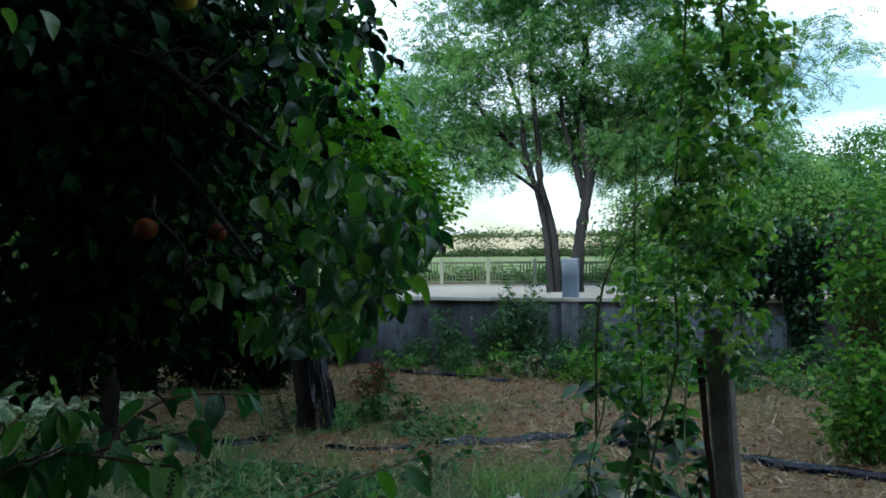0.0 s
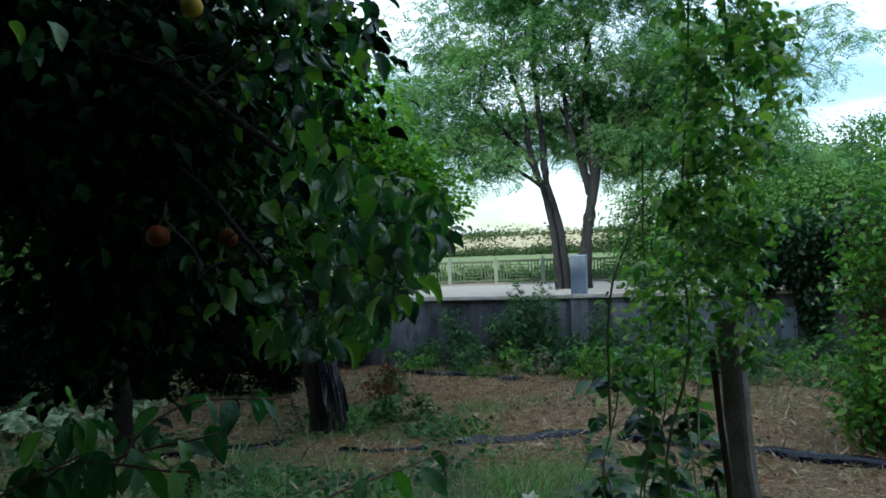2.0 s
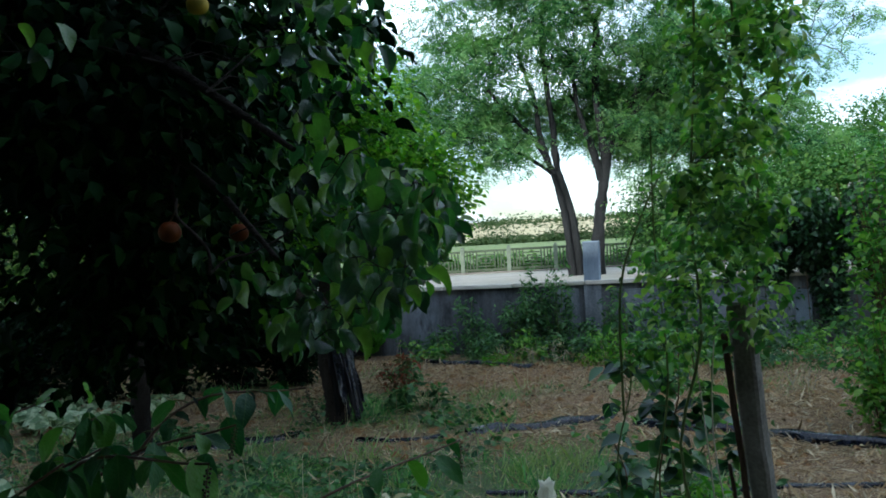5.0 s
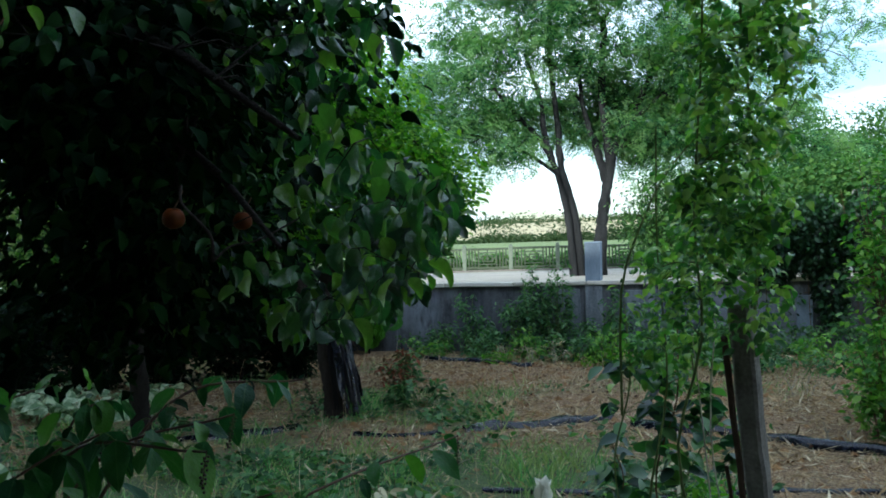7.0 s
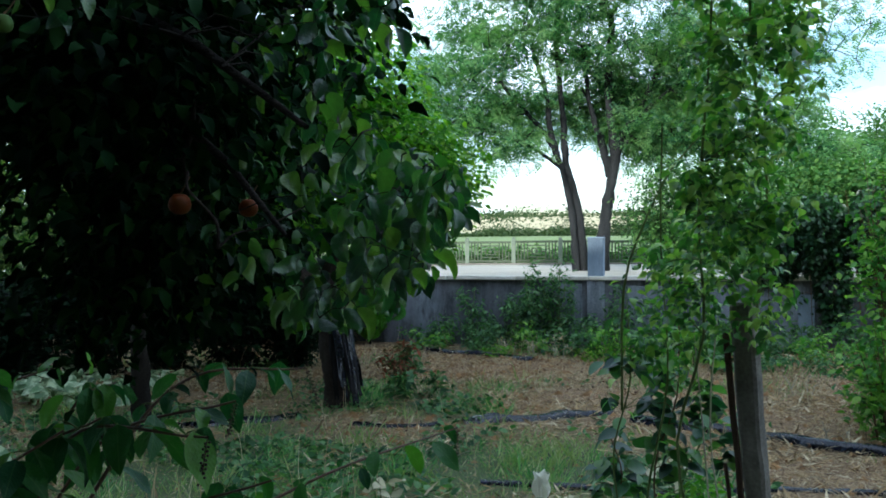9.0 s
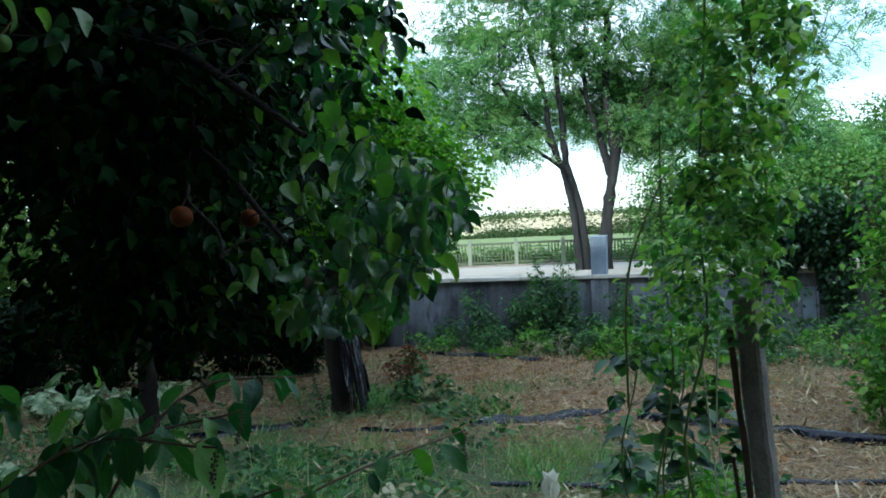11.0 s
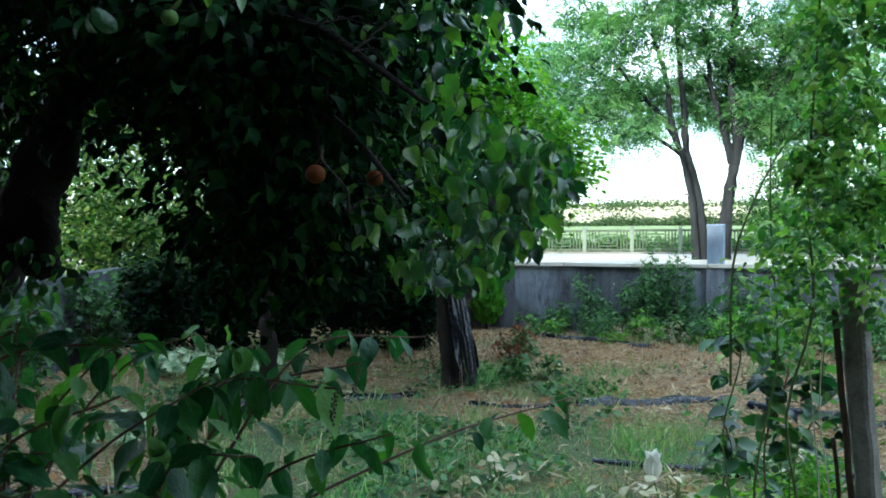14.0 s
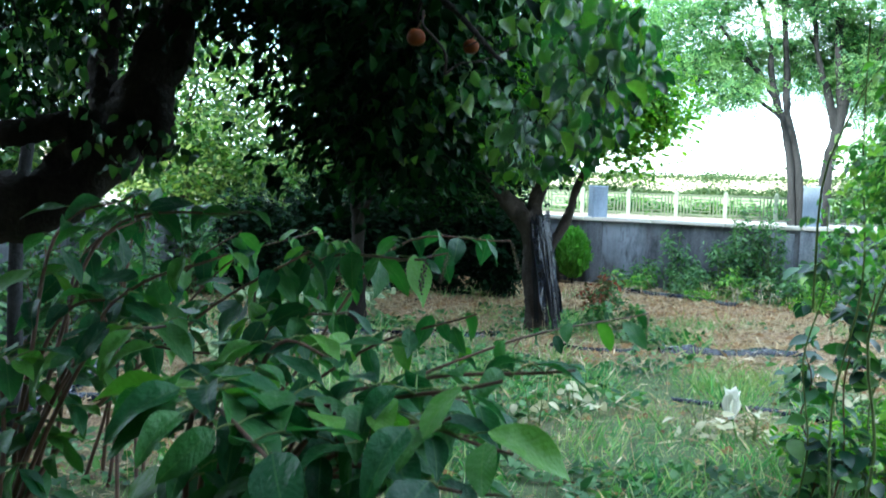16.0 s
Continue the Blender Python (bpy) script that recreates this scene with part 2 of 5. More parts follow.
M_BERRY = fruit_skin("dark_berry", (0.05, 0.03, 0.03), (0.07, 0.09, 0.03))


def plastic(n, l, b):
    f = noise_tex(n, l, 18.0, 5)
    l.new(ramped(n, l, f, [(0.35, (0.003, 0.0035, 0.007)), (0.7, (0.010, 0.014, 0.030))]), b.inputs["Base Color"])
    l.new(ramped(n, l, noise_tex(n, l, 30.0, 3), [(0.3, (0.12,) * 3), (0.7, (0.34,) * 3)]), b.inputs["Roughness"])
    b.inputs["Specular IOR Level"].default_value = 0.5
    bump(n, l, b, noise_tex(n, l, 9.0, 3), 0.35, 0.02)


M_PLASTIC = material("black_film", plastic, 0.4)
M_FILM_OLD = rough_stone("weathered_black_film", (0.003, 0.003, 0.004), (0.012, 0.011, 0.013), 12.0, 60.0, (1, 1, 0.3), 0.6)


def soil(n, l, b):
    at = n.new("ShaderNodeAttribute")
    at.attribute_name = "cover"
    sep = n.new("ShaderNodeSeparateColor")
    l.new(at.outputs["Color"], sep.inputs["Color"])
    big, mid, fine = noise_tex(n, l, 0.9, 5), noise_tex(n, l, 7.0, 6, 0.65), noise_tex(n, l, 60.0, 5, 0.7)
    earth = ramped(n, l, mid, [(0.32, (0.035, 0.018, 0.008)), (0.5, (0.15, 0.09, 0.045)), (0.68, (0.54, 0.38, 0.21))])
    straw = ramped(n, l, fine, [(0.42, (0.022, 0.013, 0.007)), (0.62, (0.74, 0.54, 0.30))])
    c = blend(n, l, 0.6, earth, straw)
    c = blend(n, l, ramped(n, l, big, [(0.35, (0, 0, 0)), (0.6, (0.6, 0.6, 0.6))]), c, blend(n, l, 0.5, c, (0.27, 0.15, 0.085)))
    green = ramped(n, l, mid, [(0.3, (0.05, 0.08, 0.03)), (0.7, (0.13, 0.17, 0.07))])
    c = blend(n, l, sep.outputs["Red"], c, green)
    field = ramped(n, l, noise_tex(n, l, 0.02, 6, 0.6), [(0.35, (0.42, 0.36, 0.20)), (0.65, (0.60, 0.52, 0.32))])
    pasture = ramped(n, l, noise_tex(n, l, 0.2, 5), [(0.3, (0.14, 0.20, 0.07)), (0.7, (0.22, 0.28, 0.11))])
    c = blend(n, l, sep.outputs["Green"], c, pasture)
    c = blend(n, l, sep.outputs["Blue"], c, field)
    concrete = ramped(n, l, noise_tex(n, l, 1.4, 6, 0.6, (0.5, 2.5, 1.0)), [(0.3, (0.40, 0.36, 0.31)), (0.7, (0.62, 0.58, 0.52))])
    c = blend(n, l, at.outputs["Alpha"], c, concrete)
    l.new(c, b.inputs["Base Color"])
    bump(n, l, b, blend(n, l, 0.5, mid, fine), 1.0, 0.05)


M_CLOD = rough_stone("dry_clod", (0.06, 0.03, 0.012), (0.36, 0.205, 0.085), 6.0, 70.0)
M_SOIL = material("garden_soil", soil, 0.95)

# ---- mesh helpers ----
RNG = np.random.default_rng(7)


def mesh_of(name, verts, faces, mat, smooth=False):
    """A mesh from arrays: faces all have the same number of corners."""
    verts, faces = np.asarray(verts, np.float32), np.asarray(faces, np.int32)
    me = bpy.data.meshes.new(name)
    k = faces.shape[1]
    me.vertices.add(len(verts))
    me.vertices.foreach_set("co", verts.ravel())
    me.loops.add(faces.size)
    me.loops.foreach_set("vertex_index", faces.ravel())
    me.polygons.add(len(faces))
    me.polygons.foreach_set("loop_start", np.arange(0, faces.size, k, dtype=np.int32))
    me.polygons.foreach_set("loop_total", np.full(len(faces), k, np.int32))
    if smooth:
        me.polygons.foreach_set("use_smooth", np.ones(len(faces), bool))
    me.update(calc_edges=True)
    me.materials.append(mat)
    return me


def thing(name, at, label, category, group="", kind=""):
    ob = new(name)
    ob.matrix_basis = pose(*at)
    ob.empty_display_size = 0.1
    return tagged(ob, label, category, group, kind)


def put_in(name, me, parent, label="", kind=""):
    """Links a mesh that is modelled in the world's metres under a thing or a part."""
    ob = new(name, me)
    ob.parent = parent
    w = parent.matrix_basis.copy()
    if parent.parent:
        w = parent.parent.matrix_basis @ parent.matrix_parent_inverse @ w
    ob.matrix_parent_inverse = w.inverted()
    return tagged(ob, label, kind=kind)


def bm_mesh(name, bm, mat, smooth=False):
    me = bpy.data.meshes.new(name)
    for f in bm.faces:
        f.smooth = smooth
    bm.to_mesh(me)
    bm.free()
    me.materials.append(mat)
    return me


def box_bm(size, bevel=0.01, wob=0.0, seed=0):
    """A bevelled block about the origin, its base at z = 0."""
    bm = bmesh.new()
    bmesh.ops.create_cube(bm, size=1)
    bmesh.ops.scale(bm, vec=size, verts=bm.verts)
    bmesh.ops.translate(bm, vec=(0, 0, size[2] / 2), verts=bm.verts)
    if bevel:
        bmesh.ops.bevel(bm, geom=bm.edges[:], offset=bevel, segments=1, affect="EDGES")
    if wob:
        r = random.Random(seed)
        for v in bm.verts:
            v.co += Vector((r.uniform(-wob, wob), r.uniform(-wob, wob), r.uniform(-wob, wob)))
    return bm


def tubes(paths, sides=6):
    """Tapered tubes along polylines: paths of (points, radii)."""
    vs, fs, base = [], [], 0
    ang = np.linspace(0, 2 * np.pi, sides, endpoint=False)
    ca, sa = np.cos(ang)[:, None], np.sin(ang)[:, None]
    for pts, rad in paths:
        pts = np.asarray(pts, float)
        tan = np.gradient(pts, axis=0)
        tan /= np.linalg.norm(tan, axis=1)[:, None] + 1e-9
        ref = np.array((0.31, 0.95, 0.05)) if abs(tan[0][2]) > 0.7 else np.array((0.0, 0.0, 1.0))
        for p, t, r in zip(pts, tan, rad):
            u = np.cross(t, ref)
            u /= np.linalg.norm(u) + 1e-9
            w = np.cross(t, u)
            vs.append(p + r * (ca * u + sa * w))
        k = len(pts)
        i = np.arange(sides)
        for j in range(k - 1):
            a = base + j * sides
            fs.append(np.stack([a + i, a + (i + 1) % sides, a + sides + (i + 1) % sides, a + sides + i], 1))
        # the tip closes on a point ring
        base += k * sides
    return np.concatenate(vs), np.concatenate(fs)


def curve_pts(ctrl, n=12):
    """A smooth polyline (Catmull-Rom) through control points."""
    c = [np.asarray(q, float) for q in ctrl]
    c = [2 * c[0] - c[1]] + c + [2 * c[-1] - c[-2]]
    out = []
    segs = len(c) - 3
    for i in range(segs):
        p0, p1, p2, p3 = c[i:i + 4]
        for t in np.linspace(0, 1, max(2, n // segs), endpoint=i == segs - 1):
            out.append(0.5 * (2 * p1 + (p2 - p0) * t + (2 * p0 - 5 * p1 + 4 * p2 - p3) * t * t + (3 * p1 - p0 - 3 * p2 + p3) * t ** 3))
    return np.array(out)


def leaf_shape(n, width, fold=0.18, droop=0.15, peak=0.45, serrate=0.0):
    """A leaf 1 long along x: n stations, two halves folded at the midrib, tip bent down."""
    vs = []
    for i in range(n + 1):
        t = i / n
        w = width / 2 * (np.sin(np.pi * t ** (np.log(0.5) / np.log(peak))) ** 0.8 if 0 < t < 1 else 0.03)
        if serrate and 0 < i < n:
            w *= 1 + serrate * (1 if i % 2 else -1)
        z = -droop * t * t
        vs += [(t, -w, z + fold * w), (t, 0, z), (t, w, z + fold * w)]
    fs = []
    for i in range(n):
        a = 3 * i
        fs += [(a, a + 3, a + 4, a + 1), (a + 1, a + 4, a + 5, a + 2)]
    return np.array(vs), np.array(fs)


def leaf_rich(n, width, fold, droop, peak=0.42, wave=0.03, twist=0.3, phase=0.0, across=(-1.0, -0.5, 0.0, 0.5, 1.0)):
    """A leaf 1 long along x that bends over, with wavy margins and a slight twist."""
    vs = []
    for i in range(n + 1):
        t = i / n
        w = width / 2 * (np.sin(np.pi * t ** (np.log(0.5) / np.log(peak))) ** 0.85 if 0 < t < 1 else 0.02)
        ang = droop * t ** 1.3 * 1.6
        x, z = t * np.cos(ang * 0.5), -t * np.sin(ang * 0.5)
        for c in across:
            y = c * w
            lift = fold * w * (abs(c) ** 1.4) + (wave * np.sin(9 * t + phase + 2 * c) * abs(c) if 0 < t < 1 else 0)
            tw = twist * (t - 0.3)
            vs.append((x + lift * np.sin(ang), y * np.cos(tw) - lift * np.sin(tw), z + y * np.sin(tw) + lift * np.cos(tw)))
    fs = []
    for i in range(n):
        for c in range(len(across) - 1):
            k = len(across) * i + c
            fs.append((k, k + len(across), k + len(across) + 1, k + 1))
    return np.array(vs), np.array(fs)


def frond_shape(pairs=6, leaf=0.28, wide=0.12):
    """A pinnate leaf 1 long: diamond leaflets along a rib."""
    vs, fs = [], []
    for i in range(pairs):
        t = 0.15 + 0.8 * i / (pairs - 1)
        for s in (-1, 1):
            k = len(vs)
            z = -0.25 * t * t
            vs += [(t, 0, z), (t + 0.05 - wide / 2, s * leaf * 0.5, z - 0.02), (t + 0.10, s * leaf, z - 0.05), (t + 0.05 + wide / 2, s * leaf * 0.5, z - 0.02)]
            fs.append((k, k + 1, k + 2, k + 3) if s > 0 else (k, k + 3, k + 2, k + 1))
    return np.array(vs), np.array(fs)


LEAF_FINE = leaf_shape(5, 0.72, 0.25, 0.18, 0.42)
LEAF_MID = leaf_shape(3, 0.6, 0.25, 0.2, 0.45)
LEAF_CURL = leaf_rich(4, 0.56, 0.3, 0.5, 0.40, 0.04, 0.6, across=(-1.0, 0.0, 1.0))
LEAF_LOW = (np.array([(0, 0, 0), (0.3, -0.31, 0.05), (0.7, -0.24, -0.02), (1, 0, -0.15), (0.7, 0.24, -0.02), (0.3, 0.31, 0.05)]), np.array([(0, 1, 2, 3), (0, 3, 4, 5)]))
CHIP = (np.array([(0, -0.04, 0), (0.5, -0.05, 0.02), (1, 0, -0.02), (0.5, 0.05, 0.02)]), np.array([(0, 1, 2, 3)]))
BLADE = (np.array([(0, -0.03, 0), (0, 0.03, 0), (0.4, -0.028, -0.06), (0.4, 0.028, -0.06), (0.75, -0.018, -0.22), (0.75, 0.018, -0.22), (1, -0.002, -0.4), (1, 0.002, -0.4)]),
         np.array([(0, 2, 3, 1), (2, 4, 5, 3), (4, 6, 7, 5)]))
LEAF_LONG = leaf_shape(4, 0.36, 0.3, 0.3, 0.4)
FROND = frond_shape(4, 0.34, 0.22)


def frames_for(rng, n, droop, tilt, out=None):
    """Rotation matrices whose x runs along the leaf and whose z is its upper side."""
    az = rng.uniform(0, 2 * np.pi, n)
    a = np.stack([np.cos(az), np.sin(az), rng.normal(-droop, 0.35, n)], 1)
    if out is not None:
        a[:, :2] += out[:, :2] * 0.9
    a /= np.linalg.norm(a, axis=1)[:, None]
    up = np.stack([rng.normal(0, tilt, n), rng.normal(0, tilt, n), np.ones(n)], 1)
    b = np.cross(up, a)
    b /= np.linalg.norm(b, axis=1)[:, None] + 1e-9
    return np.stack([a, b, np.cross(a, b)], 2)


def spread(shape, at, rot, size):
    """Copies of a leaf shape at many places, as one set of arrays."""
    tv, tf = shape
    v = np.einsum("nij,kj->nki", rot, tv) * size[:, None, None] + at[:, None, :]
    f = tf[None] + (np.arange(len(at)) * len(tv))[:, None, None]
    return v.reshape(-1, 3), f.reshape(-1, tf.shape[1])


def in_blobs(rng, blobs, n, hollow=0.5):
    """Points in a set of ellipsoids (centre, radii, weight), denser towards the outside."""
    w = np.array([b[2] for b in blobs], float)
    pick = rng.choice(len(blobs), n, p=w / w.sum())
    d3 = rng.normal(size=(n, 3))
    d3 /= np.linalg.norm(d3, axis=1)[:, None]
    r = rng.uniform(hollow ** 3, 1, n) ** (1 / 3)
    c, q = np.array([b[0] for b in blobs], float)[pick], np.array([b[1] for b in blobs], float)[pick]
    return c + d3 * q * r[:, None]


def grow(rng, stems, targets, twig=0.004, arch=0.12):
    """Branches that reach every target from the given stems (points, radii). Returns tubes."""
    nodes = np.concatenate([s[0] for s in stems])
    rads = np.concatenate([s[1] for s in stems])
    order = np.argsort(np.min(np.linalg.norm(targets[:, None] - nodes[None, ::3], axis=2), axis=1))
    out = []
    for i in order:
        g = targets[i]
        dd = np.linalg.norm(nodes - g, axis=1) + 0.6 * np.maximum(0, nodes[:, 2] - g[2]) + 0.0004 / np.maximum(rads, 0.0015)
        k = int(np.argmin(dd))
        p0, r0 = nodes[k], min(rads[k] * 0.7, 0.05)
        length = np.linalg.norm(g - p0)
        m = max(3, int(length / 0.25) + 2)
        t = np.linspace(0, 1, m)[:, None]
        wob = rng.normal(0, 0.05 * length, (m, 3)) * np.sin(np.pi * t)
        p = p0 + (g - p0) * t + np.array((0, 0, arch * length)) * np.sin(np.pi * t) + wob
        r = np.linspace(max(r0, twig * 1.5), twig, m)
        out.append((p, r))
        nodes, rads = np.concatenate([nodes, p[1:]]), np.concatenate([rads, r[1:]])
    return out


def stem(ctrl, r0, r1, n=14, power=1.0):
    p = curve_pts(ctrl, n)
    return p, r0 + (r1 - r0) * np.linspace(0, 1, len(p)) ** power


# ---- ground: one sheet from the garden to the horizon ----
def smooth(a, b, v):
    t = np.clip((v - a) / (b - a), 0, 1)
    return t * t * (3 - 2 * t)


def waves(x, y, k, seed):
    r = np.random.default_rng(seed)
    out = 0
    for i in range(7):
        a, f, p = r.uniform(0, 2 * np.pi), k * r.uniform(0.6, 1.9), r.uniform(0, 6.3)
        out = out + np.sin((x * np.cos(a) + y * np.sin(a)) * f + p)
    return out / 7


def height(x, y):
    far = np.maximum(y - 14.0, 0)
    z = 0.35 * smooth(0, 8, far) + 0.95 * smooth(10, 45, far) + 4.2 * smooth(45, 240, far) + 6.0 * smooth(200, 500, far)
    near = 1 - smooth(12, 16, np.maximum(np.abs(x), np.abs(y - 5)))
    off = ((x - 0.85) * 0.149 + (y - 12.72)) / 1.011
    lane = (0.90 - 0.18 * smooth(0.3, 11.0, off)) * smooth(0.0, 0.1, off) * np.maximum(smooth(-10, -9, x) * smooth(9, 8, x), smooth(16, 20, y))
    z = np.maximum(z, lane)
    return z + near * (0.022 * waves(x, y, 2.2, 3) + 0.010 * waves(x, y, 7.0, 4) - 0.01) + (1 - near) * 0.05 * waves(x, y, 0.15, 5)


def grassy(x, y):
    """How green the garden's ground is, 0 to 1."""
    n = waves(x, y, 1.6, 11) + 0.6 * waves(x, y, 4.5, 12)
    lawn = smooth(7.4, 5.6, y + 0.3 * x) * smooth(1.7, 0.7, x + 0.5 * waves(x, y, 0.8, 61)) * smooth(-3.9, -1.7, x + 0.4 * waves(x, y, 0.9, 62))
    patch = 0.75 * np.exp(-((x + 0.9) ** 2 / 0.5 + (y - 8.3) ** 2 / 0.8)) + 0.7 * np.exp(-((x + 2.9) ** 2 / 2.0 + (y - 7.2) ** 2 / 1.0))
    return np.clip((lawn + patch) * 0.85 + 0.8 * n + 0.05, 0, 1) * smooth(13.5, 12.0, y)


gx = np.concatenate([-np.geomspace(1500, 9, 26), np.arange(-8.5, 6.6, 0.11), np.geomspace(7, 1500, 26)])
gy = np.concatenate([-np.geomspace(1500, 4, 22), np.arange(-3.5, 14.5, 0.11), np.geomspace(15, 3000, 46)])
X, Y = np.meshgrid(gx, gy)
nx, ny = len(gx), len(gy)
idx = np.arange(nx * ny).reshape(ny, nx)
quads = np.stack([idx[:-1, :-1], idx[:-1, 1:], idx[1:, 1:], idx[1:, :-1]], -1).reshape(-1, 4)
me = mesh_of("ground", np.stack([X, Y, height(X, Y)], -1).reshape(-1, 3), quads, M_SOIL, True)
col = me.color_attributes.new("cover", "FLOAT_COLOR", "POINT")
g = grassy(X, Y) * (np.abs(X) < 9) * (np.abs(Y) < 15)
outer = smooth(14.2, 15.5, Y)
fieldy = smooth(75, 110, Y)
paved = smooth(0.02, 0.12, (X - 0.85) * 0.149 + (Y - 12.72)) * smooth(24.6, 23.8, Y)
col.data.foreach_set("color", np.stack([g, outer, fieldy, paved], -1).astype(np.float32).ravel())
tagged(new("ground", me), "dry brown earth with straw, green grass, a pale lane and far fields", "ground", kind="structure")


def zat(x, y):
    return float(height(np.array(float(x)), np.array(float(y))))


# ---- boundary wall across the back of the garden ----
WALL_DIR = Vector((1, -0.149, 0)).normalized()
WALL_YAW = math.degrees(math.atan2(-0.149, 1))
WALL_AT = Vector((0.85, 12.72, 0))      # centre line at the pillar beside the locust


def on_wall(s, off=0.0, z=0.0):
    p = WALL_AT + WALL_DIR * s + Vector((0.149, 1, 0)).normalized() * off
    return p.x, p.y, z


def wall_bm(length, thick, high):
    bm = bmesh.new()
    n, k = int(length / 0.3), 5
    r = random.Random(3)
    bmesh.ops.create_grid(bm, x_segments=n, y_segments=k, size=0.5)
    bmesh.ops.scale(bm, vec=(length, high + 0.3, 1), verts=bm.verts)
    for v in bm.verts:
        v.co = Vector((v.co.x, -thick / 2 + r.uniform(-0.004, 0.004), v.co.y + (high + 0.3) / 2 - 0.3))
    ext = bmesh.ops.extrude_face_region(bm, geom=bm.faces[:])
    for v in ext["geom"]:
        if isinstance(v, bmesh.types.BMVert):
            v.co.y = thick / 2
    bmesh.ops.recalc_face_normals(bm, faces=bm.faces[:])
    return bm


wall = new("wall_north", bm_mesh("wall_north", wall_bm(22.0, 0.20, 0.90), M_WALL))
wall.matrix_basis = pose(*on_wall(0.5), 0, 0, WALL_YAW)
tagged(wall, "low garden wall of dark stained grey cement render", "wall", kind="structure")

slabs = [bm_mesh("coping_slab", box_bm((0.985, 0.34, 0.055), 0.008, 0.004, i), M_COPING) for i in range(3)]
for i in range(-10, 11):
    s = i + 0.5
    ob = new("coping_slab", slabs[i % 3])
    ob.parent = wall
    ob.matrix_parent_inverse = wall.matrix_basis.inverted()
    ob.matrix_basis = pose(*on_wall(s, random.uniform(-0.006, 0.006), 0.90), 0, random.uniform(-0.3, 0.3), WALL_YAW)

# pilasters on the wall
def pillar(s, high, wide, turn=0):
    t = thing("gate_pillar", on_wall(s, 0, 0.9), "whitewashed concrete pillar standing on the garden wall, worn", "pillar", "pillars on the wall")
    for nm, size, z in (("shaft", (wide, wide, high - 0.9), 0.93), ("cap", (wide + 0.015, wide + 0.015, 0.03), high)):
        ob = put_in(nm, bm_mesh(nm, box_bm(size, 0.012, 0.004, int(s * 10)), M_PILLAR), t)
        ob.matrix_basis = pose(*on_wall(s, -0.02, z), 0, 0, WALL_YAW + turn)
    return t


pillar(0.10, 1.46, 0.22)
pillar(-2.84, 1.38, 0.22, 38)
for s in (-2.84, 0.1):
    p = new("wall_rib", bm_mesh("wall_rib", box_bm((0.24, 0.06, 0.92), 0.01, 0.003, 4), M_RIB if s > 0 else M_WALL))
    p.parent = wall
    p.matrix_parent_inverse = wall.matrix_basis.inverted()
    p.matrix_basis = pose(*on_wall(s, -0.115, -0.02), 0, 0, WALL_YAW)

# patches of old whitewash on the wall
for s, w, h, mat in ((-0.24, 0.30, 0.87, M_RIB), (0.78, 0.5, 0.84, M_RIB), (2.46, 0.42, 0.78, M_RIB), (2.80, 0.20, 0.74, M_PILLAR)):
    p = new("wall_panel", bm_mesh("wall_panel", box_bm((w, 0.035, h), 0.008, 0.003, 6), mat))
    p.parent = wall
    p.matrix_parent_inverse = wall.matrix_basis.inverted()
    p.matrix_basis = pose(*on_wall(s, -0.112, -0.02), 0, 0, WALL_YAW)

# ---- side wall of grey blocks ----
side_a, side_b = Vector((-4.4, 2.2, 0)), Vector((-7.6, 14.0, 0))
sd = (side_b - side_a)
side_yaw = math.degrees(math.atan2(sd.y, sd.x))
west = new("wall_west", bm_mesh("wall_west", box_bm((sd.length, 0.13, 1.06), 0.01), M_BLOCK))
west.matrix_basis = pose(*((side_a + side_b) / 2 + Vector((0, 0, -0.1))), 0, 0, side_yaw)
tagged(west, "grey concrete block wall along the side of the garden", "wall", kind="structure")
blocks = [bm_mesh("block", box_bm((0.392, 0.16, 0.192), 0.008, 0.003, i), M_BLOCK) for i in range(3)]
for row in range(5):
    n = int(sd.length / 0.4)
    for i in range(n):
        s = (i + 0.5 + (row % 2) * 0.5) * 0.4
        if s + 0.2 > sd.length:
            continue
        p = side_a + sd.normalized() * s
        ob = new("block", blocks[(i * 7 + row) % 3])
        ob.parent = west
        ob.matrix_parent_inverse = west.matrix_basis.inverted()
        ob.matrix_basis = pose(p.x, p.y, row * 0.2 - 0.02, 0, 0, side_yaw)

# unseen wall added behind the camera; it closes the garden and shades it
shade_wall = new("wall_south", bm_mesh("wall_south", box_bm((27.5, 0.3, 9.25), 0.02), M_BLOCKER))
shade_wall.matrix_basis = pose(1.25, -2.6, -0.1)
tagged(shade_wall, "plain unseen wall added behind the camera to shade the garden", "wall", kind="structure")

# unseen slab added over the camera to keep sky light off near plants
sky_slab = new("ceiling", bm_mesh("ceiling", box_bm((16.0, 2.2, 0.18), 0.02), M_BLOCKER))
sky_slab.matrix_basis = pose(-2.0, -1.35, 3.0)
tagged(sky_slab, "plain unseen slab added over the camera to block sky light", "ceiling", kind="structure")

# ---- precast concrete fence across the lane ----
def bar_me(w, h):
    bm = bmesh.new()
    bmesh.ops.create_cube(bm, size=1, matrix=Matrix.Diagonal((w, 0.06, h, 1)))
    bmesh.ops.bevel(bm, geom=bm.edges[:], offset=0.006, segments=1, affect="EDGES")
    return bm_mesh("bar", bm, M_FENCE_BAR)


